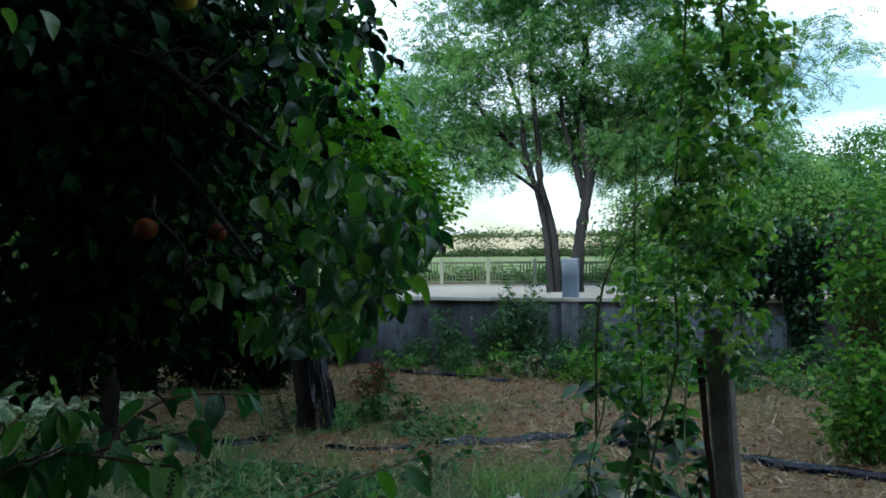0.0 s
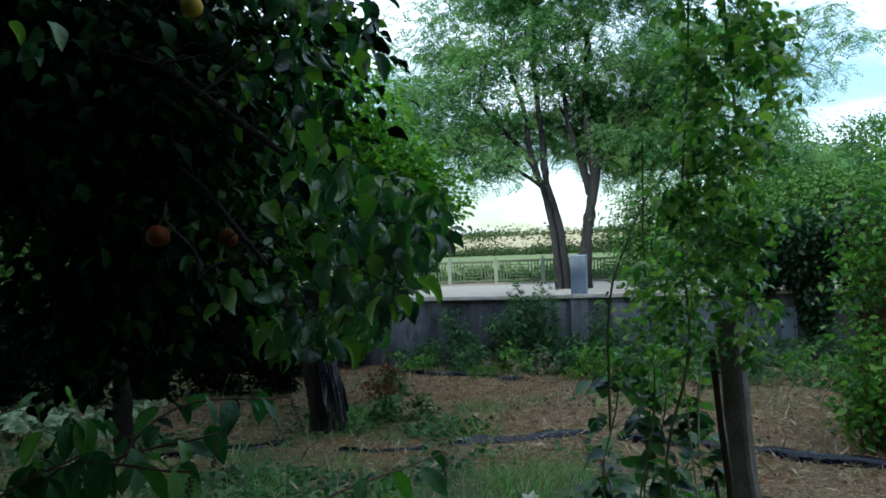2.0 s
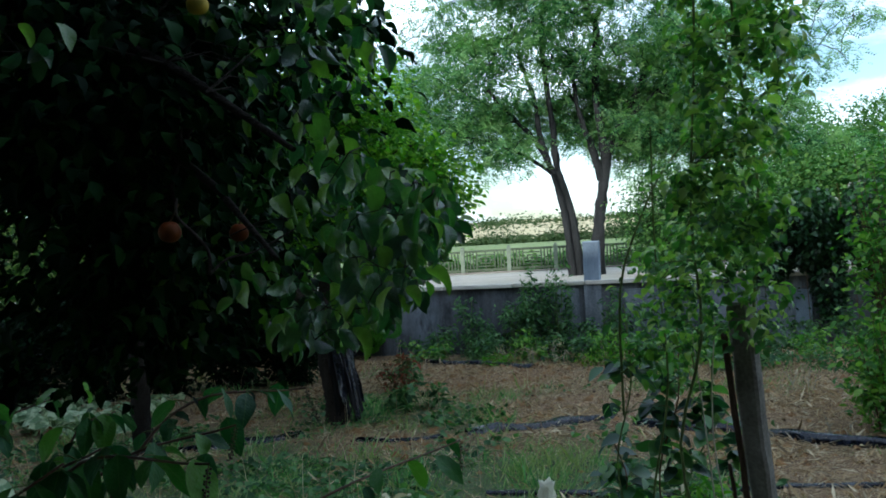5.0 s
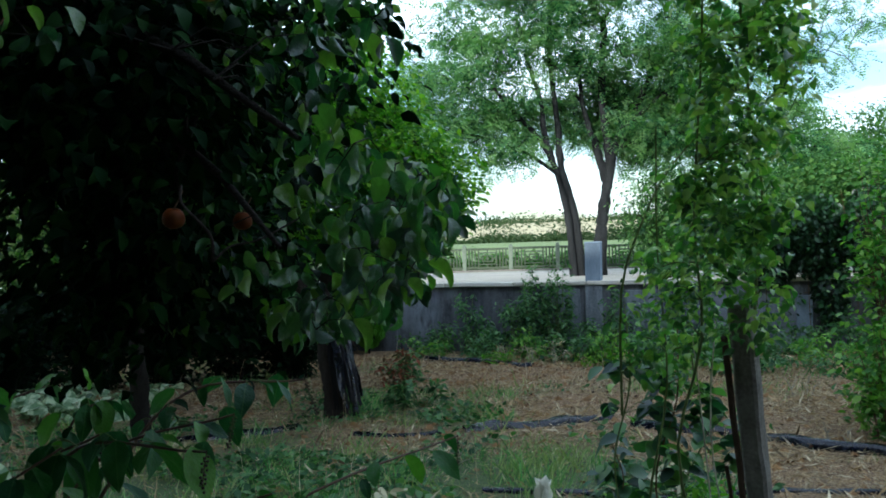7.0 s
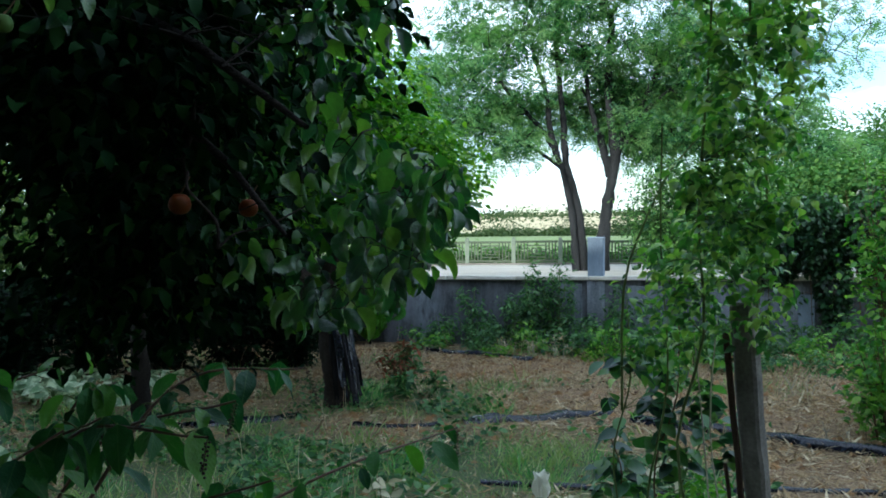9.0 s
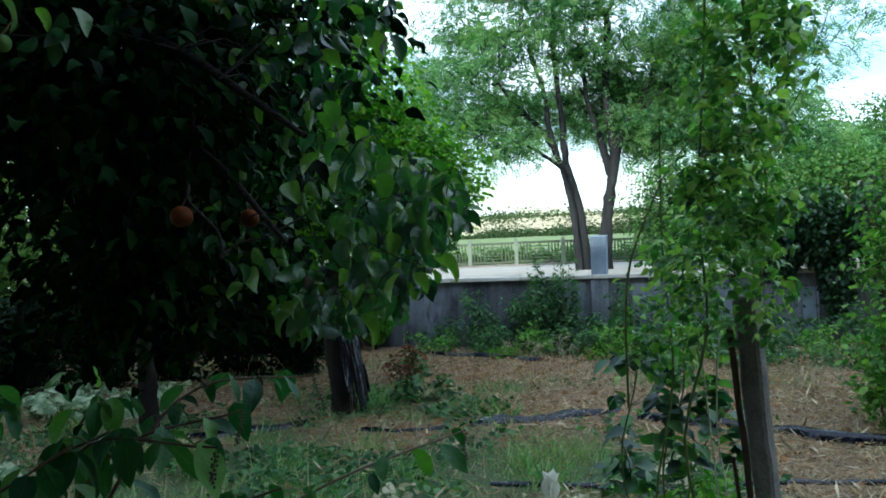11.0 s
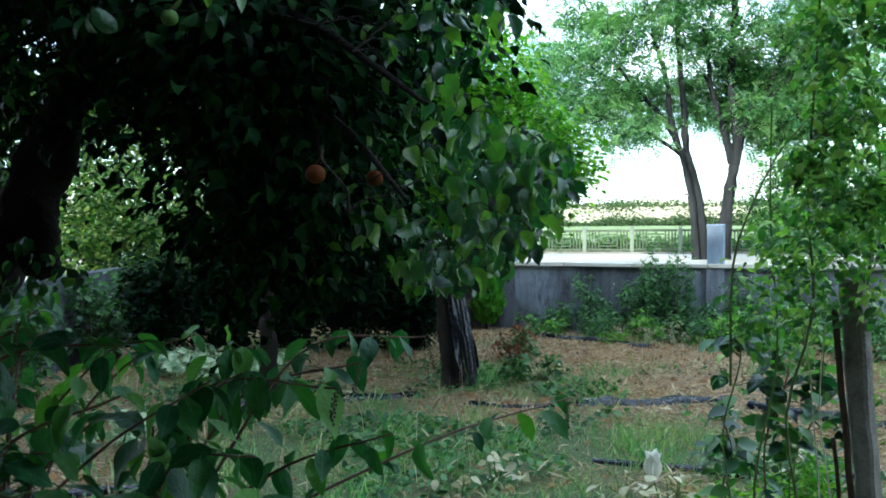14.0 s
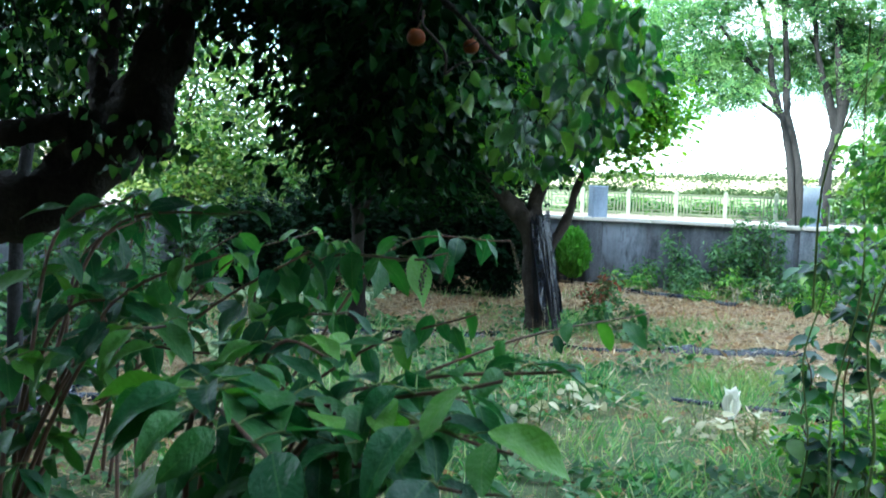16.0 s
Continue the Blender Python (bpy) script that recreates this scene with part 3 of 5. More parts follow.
def panel_bars():
    """Centre x, centre z, width, height and turn of each bar of the openwork."""
    out = [(0, 0.52, 1.08, 0.06, 0)]
    for s in (-1, 1):
        out += [(s * x, 0.275, 0.035, 0.44, 0) for x in (0.48, 0.40, 0.32, 0.235)]
    for s in (-1, 1):
        out += [(0, 0.275 + s * 0.15, 0.43, 0.03, 0), (s * 0.12, 0.275, 0.03, 0.12, 0)]
        out += [(0, 0.275 + s * 0.075, 0.27, 0.03, 0), (s * 0.175, 0.275, 0.08, 0.03, 0), (0, 0.275 + s * 0.192, 0.03, 0.054, 0)]
    return [(*q, bar_me(q[2], q[3])) for q in out + [(0, 0.275, 0.075, 0.075, 45)]]


FENCE_Y, FENCE_Z = 24.1, 0.80
post_me = bm_mesh("post", box_bm((0.11, 0.11, 1.10), 0.012), M_FENCE)
cap_me = bm_mesh("post_cap", box_bm((0.085, 0.085, 0.05), 0.02), M_FENCE)
rail_me, bars = bar_me(1.08, 0.06), panel_bars()
fence = thing("fence", (0, FENCE_Y, 0.3), "pale precast concrete fence with openwork panels along the lane", "fence")
plinth = put_in("plinth", bm_mesh("plinth", box_bm((26.0, 0.16, 0.62), 0.02), M_PLINTH), fence)
plinth.matrix_basis = pose(0, FENCE_Y, FENCE_Z - 0.64)
for i in range(-11, 12):
    x = -0.54 + 1.2 * i
    ob = put_in("post", post_me, fence)
    ob.matrix_basis = pose(x, FENCE_Y, FENCE_Z - 0.50, random.uniform(-0.5, 0.5), random.uniform(-0.6, 0.6), 0)
    cap = new("post_cap", cap_me)
    cap.parent, cap.matrix_basis = ob, pose(0, 0, 1.095)
    if i < 11:
        panel = put_in("panel", rail_me, fence)
        panel.matrix_basis = pose(x + 0.6, FENCE_Y, FENCE_Z + 0.03 + random.uniform(-0.01, 0.01))
        for cx, cz, _, _, turn, me in bars:
            ob = new("bar", me)
            ob.parent, ob.matrix_basis = panel, pose(cx, 0, cz - 0.03, 0, turn, 0)


# ---- trees ----
def tree(name, base, label, trunks, blobs, clumps, per, size, shape, leaf_mat, bark, clump_r=0.22, hollow=0.45, droop=0.3, tilt=0.5,
         seed=1, twig=0.004, extra_limbs=(), category="tree", pads=0, soft=False):
    rng = np.random.default_rng(seed)
    if pads:
        blobs = [(c, (u, u, 0.42 * u), u * u) for c, u in zip(in_blobs(rng, blobs, pads, hollow), rng.uniform(0.45, 0.95, pads))]
        hollow = 0.1
    t = thing(name, base, label, category)
    stems = [stem(*s) for s in trunks]
    for k, s in enumerate(stems):
        v, f = tubes([(curve_pts(s[0][::2] if len(s[0]) > 8 else s[0], 60), np.interp(np.linspace(0, 1, len(curve_pts(s[0][::2] if len(s[0]) > 8 else s[0], 60))), np.linspace(0, 1, len(s[1])), s[1]))], 16)
        for i in range(len(v)):
            q = Vector(v[i])
            v[i] += np.array(noise.noise_vector(Vector((q.x * 11, q.y * 11, q.z * 5)))) * s[1][0] * 0.28 + np.array(noise.noise_vector(q * 34)) * s[1][0] * 0.17
        nm = "trunk" if k == 0 else "limb"
        put_in(nm, mesh_of(nm, v, f, bark, True), t)
    targets = in_blobs(rng, blobs, clumps, hollow)
    limbs = grow(rng, stems + [stem(*s) for s in extra_limbs], targets, twig)
    v, f = tubes(limbs + [stem(*s) for s in extra_limbs], 5)
    put_in("branchwork", mesh_of("branchwork", v, f, bark, True), t, kind="stuff")
    n = clumps * per
    pick = np.repeat(np.arange(clumps), per)
    off = rng.normal(0, clump_r, (n, 3)) * np.array((1, 1, 0.75))
    at = targets[pick] + off
    rot = frames_for(rng, n, droop, tilt, off / (clump_r * 1.5))
    v, f = spread(shape, at, rot, rng.uniform(0.65, 1.25, n) * size)
    put_in("crown", mesh_of("crown", v, f, leaf_mat, soft), t, kind="stuff")
    return t


# the tall locust in the lane
tree("locust_tree", (1.1, 17.5, 0.4), "tall several-stemmed locust tree with feathery light green leaves", [
    ([(1.02, 17.6, 0.3), (0.98, 17.62, 1.0), (0.90, 17.64, 1.93), (0.66, 17.65, 2.9), (0.62, 17.66, 3.7), (0.5, 17.7, 5.2), (0.6, 17.8, 6.8)], 0.092, 0.042, 24),
    ([(0.86, 17.52, 0.3), (0.84, 17.55, 0.95), (0.76, 17.6, 2.0), (0.55, 17.62, 2.87), (0.24, 17.6, 3.47), (-0.05, 17.58, 3.8), (-0.9, 17.4, 4.8)], 0.082, 0.032, 24),
    ([(0.50, 17.62, 3.0), (0.36, 17.7, 3.6), (0.28, 17.8, 4.3), (-0.1, 17.9, 5.6)], 0.07, 0.03, 12),
    ([(0.60, 17.62, 2.75), (0.05, 17.4, 3.15), (-0.57, 17.3, 3.42), (-1.5, 17.0, 3.6)], 0.042, 0.016, 14),
    ([(1.30, 17.65, 0.3), (1.36, 17.7, 1.38), (1.43, 17.72, 2.05), (1.58, 17.75, 3.0), (1.46, 17.77, 4.3), (1.6, 17.8, 6.4)], 0.14, 0.055, 24),
    ([(1.50, 17.73, 2.6), (1.32, 17.72, 3.3), (1.10, 17.70, 4.08), (0.95, 17.6, 5.6)], 0.09, 0.035, 14),
    ([(1.58, 17.75, 3.0), (1.80, 17.8, 3.5), (2.11, 17.83, 4.0), (2.7, 17.9, 5.2), (3.2, 17.8, 6.4)], 0.10, 0.025, 16),
    ([(1.66, 17.76, 3.2), (2.2, 17.7, 3.35), (2.84, 17.7, 3.42), (3.9, 17.7, 3.9)], 0.05, 0.02, 14),
    ([(1.85, 17.8, 3.55), (2.6, 17.6, 4.2), (3.6, 17.5, 4.8), (4.8, 17.5, 5.2)], 0.05, 0.014, 14)],
    [((1.2, 17.7, 5.75), (2.9, 1.8, 1.5), 4.6), ((-1.1, 17.2, 4.7), (1.7, 1.5, 1.4), 1.9), ((3.7, 17.5, 4.6), (1.9, 1.7, 1.6), 1.9),
     ((0.8, 17.4, 7.3), (2.8, 2.0, 1.4), 2.2), ((-1.2, 17.9, 3.65), (1.4, 0.7, 0.45), 0.7), ((-0.6, 17.2, 3.1), (1.0, 0.5, 0.2), 0.2), ((4.7, 17.5, 3.3), (1.2, 1.0, 0.7), 0.6),
     ((2.7, 18.1, 3.4), (1.0, 0.6, 0.55), 1.2), ((0.9, 18.6, 4.1), (1.2, 0.5, 0.4), 0.5), ((5.2, 17.5, 5.2), (1.1, 1.0, 0.9), 0.5), ((-2.5, 17.2, 5.4), (0.9, 0.9, 0.8), 0.35), ((1.1, 19.0, 3.95), (1.9, 0.5, 0.6), 0.8), ((2.1, 18.4, 4.0), (1.0, 0.4, 0.65), 1.5)],
    1450, 30, 0.165, FROND, M_LEAF_LOCUST, M_BARK_PALE, 0.18, 0.25, 0.35, 0.5, 21, 0.006, pads=300)

# the fruit tree on the lawn, its trunk draped with film
tree("plum_tree", (-1.6, 7.95, 0), "fruit tree with a low forked trunk and bright green leaves", [
    ([(-1.66, 7.98, -0.1), (-1.66, 7.97, 0.1), (-1.70, 7.95, 0.5), (-1.74, 7.95, 0.95), (-1.86, 7.9, 1.25)], 0.125, 0.085, 14),
    ([(-1.78, 7.95, 1.0), (-2.05, 7.88, 1.28), (-2.35, 7.8, 1.65), (-2.6, 7.7, 2.2)], 0.10, 0.03, 12),
    ([(-1.76, 7.95, 0.95), (-1.68, 8.0, 1.35), (-1.55, 8.0, 1.9), (-1.5, 8.0, 2.7)], 0.09, 0.025, 12),
    ([(-1.60, 8.0, 0.75), (-1.42, 8.08, 1.05), (-1.36, 8.12, 1.35), (-1.15, 8.1, 1.9), (-1.0, 8.0, 2.4)], 0.055, 0.02, 12)],
    [((-1.62, 7.9, 2.35), (0.95, 1.0, 0.85), 4), ((-0.85, 7.9, 1.98), (0.42, 0.6, 0.48), 1.5), ((-2.5, 7.6, 2.3), (0.9, 0.9, 0.8), 2), ((-1.45, 7.75, 2.95), (0.55, 0.7, 0.5), 1.6), ((-0.8, 7.85, 2.2), (0.35, 0.5, 0.3), 0.9)],
    420, 42, 0.068, LEAF_MID, M_LEAF_BRIGHT, M_BARK_PLUM, 0.13, 0.4, 0.3, 0.5, 5)

# a fruit tree further in, its deep shade put into the leaf colour
tree("plum_tree", (-3.1, 7.0, 0), "old fruit tree with a thin trunk, leaves coloured as in deep shade", [
    ([(-3.08, 7.0, -0.1), (-3.1, 7.0, 0.5), (-3.13, 7.0, 1.15), (-3.3, 7.0, 1.8), (-3.2, 6.9, 2.6)], 0.085, 0.03, 12),
    ([(-3.12, 7.0, 0.9), (-2.9, 6.9, 1.3), (-2.6, 6.8, 1.8)], 0.03, 0.012, 8),
    ([(-3.15, 7.0, 1.2), (-3.3, 7.6, 1.7), (-3.4, 8.6, 2.3)], 0.06, 0.02, 8)],
    [((-2.55, 6.7, 2.45), (0.68, 1.1, 0.95), 4), ((-2.35, 6.2, 1.95), (0.55, 0.8, 0.5), 1.8), ((-3.3, 9.5, 2.4), (1.3, 1.3, 0.9), 2.2), ((-3.0, 9.2, 1.6), (1.1, 1.0, 0.5), 1.8), ((-3.4, 10.9, 2.1), (1.7, 0.9, 0.8), 2.4), ((-2.2, 10.0, 2.5), (0.8, 1.0, 0.6), 1.2), ((-2.7, 7.5, 1.55), (0.55, 0.6, 0.3), 1.0)],
    760, 60, 0.08, LEAF_LOW, M_LEAF_SHADED, M_BARK, 0.15, 0.2, 0.3, 0.5, 6)

# trees beyond the side wall
for k, (cx, cy, cz, s) in enumerate([(-7.9, 11.6, 2.2, 1.15), (-8.0, 15.0, 2.5, 1.25), (-7.0, 5.8, 2.4, 1.1), (-5.2, 17.0, 2.4, 1.0)]):
    tree("garden_tree", (cx, cy, zat(cx, cy)), "leafy tree behind the garden wall catching the light", [
        ([(cx, cy, zat(cx, cy) - 0.1), (cx + 0.05, cy, 0.8), (cx - 0.05, cy, 1.6), (cx, cy, cz + 0.6 * s)], 0.12 * s, 0.03, 12)],
        [((cx, cy, cz), (1.6 * s, 1.6 * s, 1.3 * s), 3), ((cx + 0.6 * s, cy - 0.3, cz - 0.8 * s), (1.0 * s, 1.0 * s, 0.7 * s), 1)],
        215, 64, 0.10, LEAF_MID, M_LEAF_SUNNY, M_BARK, 0.2, 0.3, 0.3, 0.5, 30 + k)

for k, (cx, cy, cz, s) in enumerate([(7.6, 23.0, 2.9, 1.55), (11.0, 27.0, 3.2, 1.9), (5.4, 15.8, 1.9, 0.75), (7.4, 16.4, 2.1, 0.9)]):
    tree("lane_tree", (cx, cy, zat(cx, cy)), "spreading tree in the lane with dull green leaves", [
        ([(cx, cy, zat(cx, cy) - 0.1), (cx + 0.1, cy, 1.0), (cx, cy, cz)], 0.14 * s, 0.03, 10)],
        [((cx, cy, cz), (1.7 * s, 1.5 * s, 1.0 * s), 3), ((cx - 0.8 * s, cy, cz - 0.5 * s), (1.1 * s, 1.0 * s, 0.7 * s), 1)],
        260, 110, 0.085, LEAF_LOW, M_LEAF_FAR, M_BARK, 0.22, 0.3, 0.3, 0.5, 40 + k)

# low trees growing just behind the wall
for k, (cx, cy, cz, s) in enumerate([(2.25, 15.1, 1.95, 0.55), (3.3, 14.9, 2.0, 0.6)]):
    tree("lane_tree", (cx, cy, zat(cx, cy)), "low bushy tree behind the garden wall with dark green leaves", [
        ([(cx, cy, zat(cx, cy) - 0.1), (cx + 0.05, cy, 1.2), (cx, cy, cz)], 0.05, 0.02, 8)],
        [((cx, cy, cz), (1.1 * s, 0.9 * s, 1.2 * s), 3), ((cx + 0.2, cy, cz - 0.9 * s), (1.2 * s, 0.9 * s, 0.8 * s), 2)],
        170, 60, 0.06, LEAF_MID, M_LEAF_THICKET, M_BARK, 0.16, 0.2, 0.3, 0.5, 46 + k)

# the fruit tree that hangs over the camera's side
# the blob at (-1.9, 0.1, 2.9) is out of view, added for shade
NEAR_BLOBS = [((-1.25, 1.9, 2.40), (1.05, 1.2, 0.66), 5.2), ((-0.62, 1.4, 1.85), (0.24, 0.42, 0.32), 1.0), ((-0.78, 1.5, 2.35), (0.36, 0.5, 0.4), 1.5),
              ((-1.9, 2.9, 2.5), (1.0, 0.9, 0.5), 1.8), ((-2.5, 2.3, 1.85), (0.45, 0.5, 0.4), 0.9), ((-0.62, 1.6, 1.98), (0.36, 0.6, 0.24), 1.1), ((-2.1, 0.9, 2.3), (0.9, 0.9, 0.6), 1.3),
              ((-1.9, 0.1, 2.9), (1.3, 1.1, 0.5), 2.0), ((-1.5, 2.0, 3.2), (1.3, 1.5, 0.6), 2.3), ((-0.68, 1.9, 1.6), (0.16, 0.3, 0.16), 0.6), ((-0.72, 1.8, 1.52), (0.18, 0.3, 0.12), 0.5),
              ((-1.15, 1.9, 1.97), (0.28, 0.3, 0.17), 1.0), ((-0.87, 1.84, 1.52), (0.08, 0.25, 0.22), 0.8)]
near = tree("pear_tree", (-2.5, 1.45, 0), "old pear tree with a leaning dark trunk and hanging leaves", [
    ([(-2.75, 1.35, -0.1), (-2.7, 1.38, 0.6), (-2.45, 1.45, 1.02), (-2.1, 1.56, 1.17), (-1.87, 1.64, 1.22), (-1.72, 1.71, 1.36), (-1.60, 1.77, 1.55), (-1.49, 1.81, 1.8), (-1.40, 1.86, 2.1), (-1.3, 1.95, 2.6)], 0.15, 0.045, 30),
    ([(-1.56, 1.78, 1.58), (-1.52, 1.77, 1.46), (-1.515, 1.76, 1.375)], 0.075, 0.05, 8),
    ([(-1.515, 1.76, 1.38), (-1.513, 1.758, 1.365), (-1.511, 1.756, 1.352)], 0.05, 0.004, 8, 2.2),
    ([(-1.66, 1.74, 1.48), (-1.76, 1.8, 1.60), (-1.765, 1.82, 1.75), (-1.73, 1.84, 1.95), (-1.7, 1.9, 2.4)], 0.055, 0.03, 14),
    ([(-1.70, 1.72, 1.46), (-1.83, 1.67, 1.46), (-2.0, 1.6, 1.43), (-2.4, 1.5, 1.55), (-2.7, 1.4, 2.0)], 0.05, 0.03, 12)],
    NEAR_BLOBS, 625, 56, 0.048, LEAF_CURL, M_LEAF_SHADED, M_BARK, 0.12, 0.1, 0.45, 0.5, 8, 0.002,
    [([(-1.45, 1.85, 2.0), (-1.0, 1.5, 2.1), (-0.5, 1.15, 1.95), (-0.15, 0.95, 1.72)], 0.03, 0.005, 14),
     ([(-1.45, 1.85, 1.9), (-0.95, 1.7, 1.95), (-0.45, 1.25, 1.75), (-0.2, 1.0, 1.55)], 0.025, 0.004, 14)], soft=True)

# leaves over the lens, out of view, added to shade the near crown
rng = np.random.default_rng(78)
c = in_blobs(rng, [((-2.3, 0.9, 3.7), (1.6, 1.9, 0.5), 3), ((-3.0, 2.0, 3.2), (1.2, 1.6, 0.6), 1.4), ((-2.6, 0.2, 2.9), (1.0, 0.8, 0.5), 1)], 15000, 0.0)
v, f = spread(LEAF_LOW, c, frames_for(rng, len(c), 0.3, 0.4), rng.uniform(0.07, 0.12, len(c)))
put_in("upper_crown", mesh_of("upper_crown", v, f, M_LEAF_SHADED), near, kind="stuff")

# leaves near the lens, one by one, in a lit copy of the colour
leaf_v = []
for k, (w, fo, dr) in enumerate([(0.56, 0.4, 0.25), (0.50, 0.65, 0.45), (0.62, 0.3, 0.4)]):
    tv, tf = leaf_rich(8, w, fo, dr + 0.35, 0.42, 0.03, 0.5 - 0.4 * k, k)
    leaf_v.append(mesh_of("leaf", tv, tf, M_LEAF_SHADED, True))
M_LEAF_NEAR_LIT = leafy("fruit_leaf_lit", [(0.022, 0.080, 0.048), (0.036, 0.12, 0.052), (0.065, 0.18, 0.046), (0.18, 0.32, 0.05)], 0.30, 0.42, by_object=True, shine=1.0, wax=0.5)
for q in leaf_v:
    q.materials[0] = M_LEAF_NEAR_LIT
rng = np.random.default_rng(77)
SPRAYS = [((-0.12, 1.11, 1.45), (0.09, 0.14, 0.05), 1.2), ((-0.04, 1.07, 1.50), (0.08, 0.12, 0.05), 1.2), ((-0.05, 1.07, 1.56), (0.10, 0.14, 0.06), 1.6),
          ((0.03, 1.06, 1.58), (0.06, 0.10, 0.04), 0.9), ((0.03, 1.05, 1.64), (0.06, 0.10, 0.05), 0.8), ((-0.10, 1.15, 1.66), (0.12, 0.16, 0.08), 1.6),
          ((-0.20, 1.20, 1.74), (0.12, 0.18, 0.10), 1.5), ((-0.22, 1.24, 1.88), (0.12, 0.18, 0.09), 1.2), ((-0.15, 1.27, 1.98), (0.12, 0.16, 0.08), 1.1), ((-0.28, 1.3, 2.05), (0.16, 0.2, 0.08), 0.8),
          ((-0.60, 0.84, 1.92), (0.16, 0.10, 0.09), 0.6), ((-0.28, 1.19, 1.53), (0.10, 0.16, 0.08), 0.9), ((-0.20, 1.20, 1.43), (0.09, 0.14, 0.04), 0.7)]
edge = in_blobs(rng, SPRAYS, 298, 0.15)
rots = frames_for(rng, len(edge), 0.85, 0.85)
for i, (p, r) in enumerate(zip(edge, rots)):
    s = rng.uniform(0.036, 0.064)
    ob = put_in("leaf", leaf_v[i % 3], near)
    ob.matrix_basis = Matrix.Translation(p) @ Matrix(r.tolist()).to_4x4() @ Matrix.Diagonal((s, s, s, 1))
v, f = tubes(grow(rng, [stem([(-0.9, 1.5, 2.05), (-0.5, 1.15, 1.95), (-0.15, 0.9, 1.72), (-0.02, 0.75, 1.68)], 0.005, 0.002, 14), stem([(-0.3, 1.02, 1.84), (-0.15, 1.0, 1.75), (0.0, 0.99, 1.68), (0.1, 1.02, 1.6), (0.14, 1.05, 1.53)], 0.003, 0.0012, 16), stem([(-0.5, 1.15, 1.95), (-0.4, 1.1, 1.75), (-0.28, 1.1, 1.55), (-0.2, 1.15, 1.42)], 0.003, 0.0012, 14)], edge[:120], 0.0007), 4)
put_in("twigwork", mesh_of("twigwork", v, f, M_BARK, True), near, "thin green-brown twigs", "stuff")

# the leaves further in along the same boughs, also in a lit colour
c = in_blobs(rng, [((0.22 + (x - 0.22) * 1.35, -0.5 + (y + 0.5) * 1.35, 1.55 + (z - 1.55) * 1.35), (rx * 1.35, ry * 1.8, rz * 1.35), w) for (x, y, z), (rx, ry, rz), w in SPRAYS], 1350, 0.1)
c = np.concatenate([c, in_blobs(rng, [((-2.5, 2.6, 1.95), (0.6, 0.5, 0.35), 2), ((-1.9, 2.5, 2.2), (0.5, 0.5, 0.25), 1)], 1800, 0.1),
                    in_blobs(rng, [((-1.45, 1.6, 1.40), (0.22, 0.14, 0.11), 1), ((-1.78, 1.58, 1.62), (0.22, 0.12, 0.2), 1), ((-1.55, 1.65, 1.95), (0.25, 0.15, 0.2), 0.8)], 200, 0.1),
                    in_blobs(rng, [((-0.58, 1.62, 1.50), (0.11, 0.15, 0.15), 1), ((-0.5, 1.5, 1.75), (0.12, 0.15, 0.15), 1)], 170, 0.1)])
v, f = spread(LEAF_CURL, c, frames_for(rng, len(c), 0.85, 0.85), rng.uniform(0.036, 0.060, len(c)))
put_in("inner_leaves", mesh_of("inner_leaves", v, f, M_LEAF_BOUGH_LIT, True), near, kind="stuff")

# bare grey twigs beside the hanging fruit
v, f = tubes([stem([(-0.375, 1.03, 1.66), (-0.372, 1.02, 1.63), (-0.345, 1.02, 1.60), (-0.322, 1.02, 1.57), (-0.325, 1.03, 1.53)], 0.0024, 0.0032, 16),
              stem([(-0.325, 1.03, 1.53), (-0.30, 1.05, 1.555), (-0.26, 1.08, 1.565), (-0.2, 1.12, 1.60)], 0.0026, 0.0018, 14)], 6)
put_in("bare_twig", mesh_of("bare_twig", v, f, M_BARK_PLUM, True), near, "bare grey curving twig")


def fruit(p, r, mat, label):
    bm = bmesh.new()
    bmesh.ops.create_uvsphere(bm, u_segments=16, v_segments=10, radius=r)
    for v in bm.verts:
        k = v.co.z / r
        v.co.x *= 1 - 0.10 * k
        v.co.y *= 1 - 0.10 * k
        v.co.z -= 0.18 * r * math.exp(-((v.co.x ** 2 + v.co.y ** 2) / (0.1 * r * r))) * (1 if k > 0 else -0.6)
    t = thing("plum", p, label, "fruit", "fruit on the pear tree")
    ob = put_in("flesh", bm_mesh("flesh", bm, mat, True), t)
    ob.matrix_basis = pose(*p, 8, 5, 0)
    q = Vector(p)
    v, f = tubes([stem([q + Vector((0, 0, r * 0.8)), q + Vector((0.006, 0.004, r * 1.4)), q + Vector((0.014, 0.01, r * 2.4))], 0.0016, 0.0014, 6)], 5)
    put_in("stalk", mesh_of("stalk", v, f, M_STEM_BROWN, True), t)


fruit((-0.386, 1.02, 1.605), 0.019, M_FRUIT, "ripe orange-brown fruit hanging among dark leaves")
fruit((-0.30, 1.12, 1.60), 0.017, M_FRUIT, "ripe orange-brown fruit hanging among dark leaves")
fruit((-0.58, 0.83, 1.87), 0.015, M_FRUIT_G, "small unripe green fruit hanging beside broad leaves")
fruit((-0.275, 0.90, 1.945), 0.017, M_FRUIT_Y, "yellow fruit hanging high among leaves")


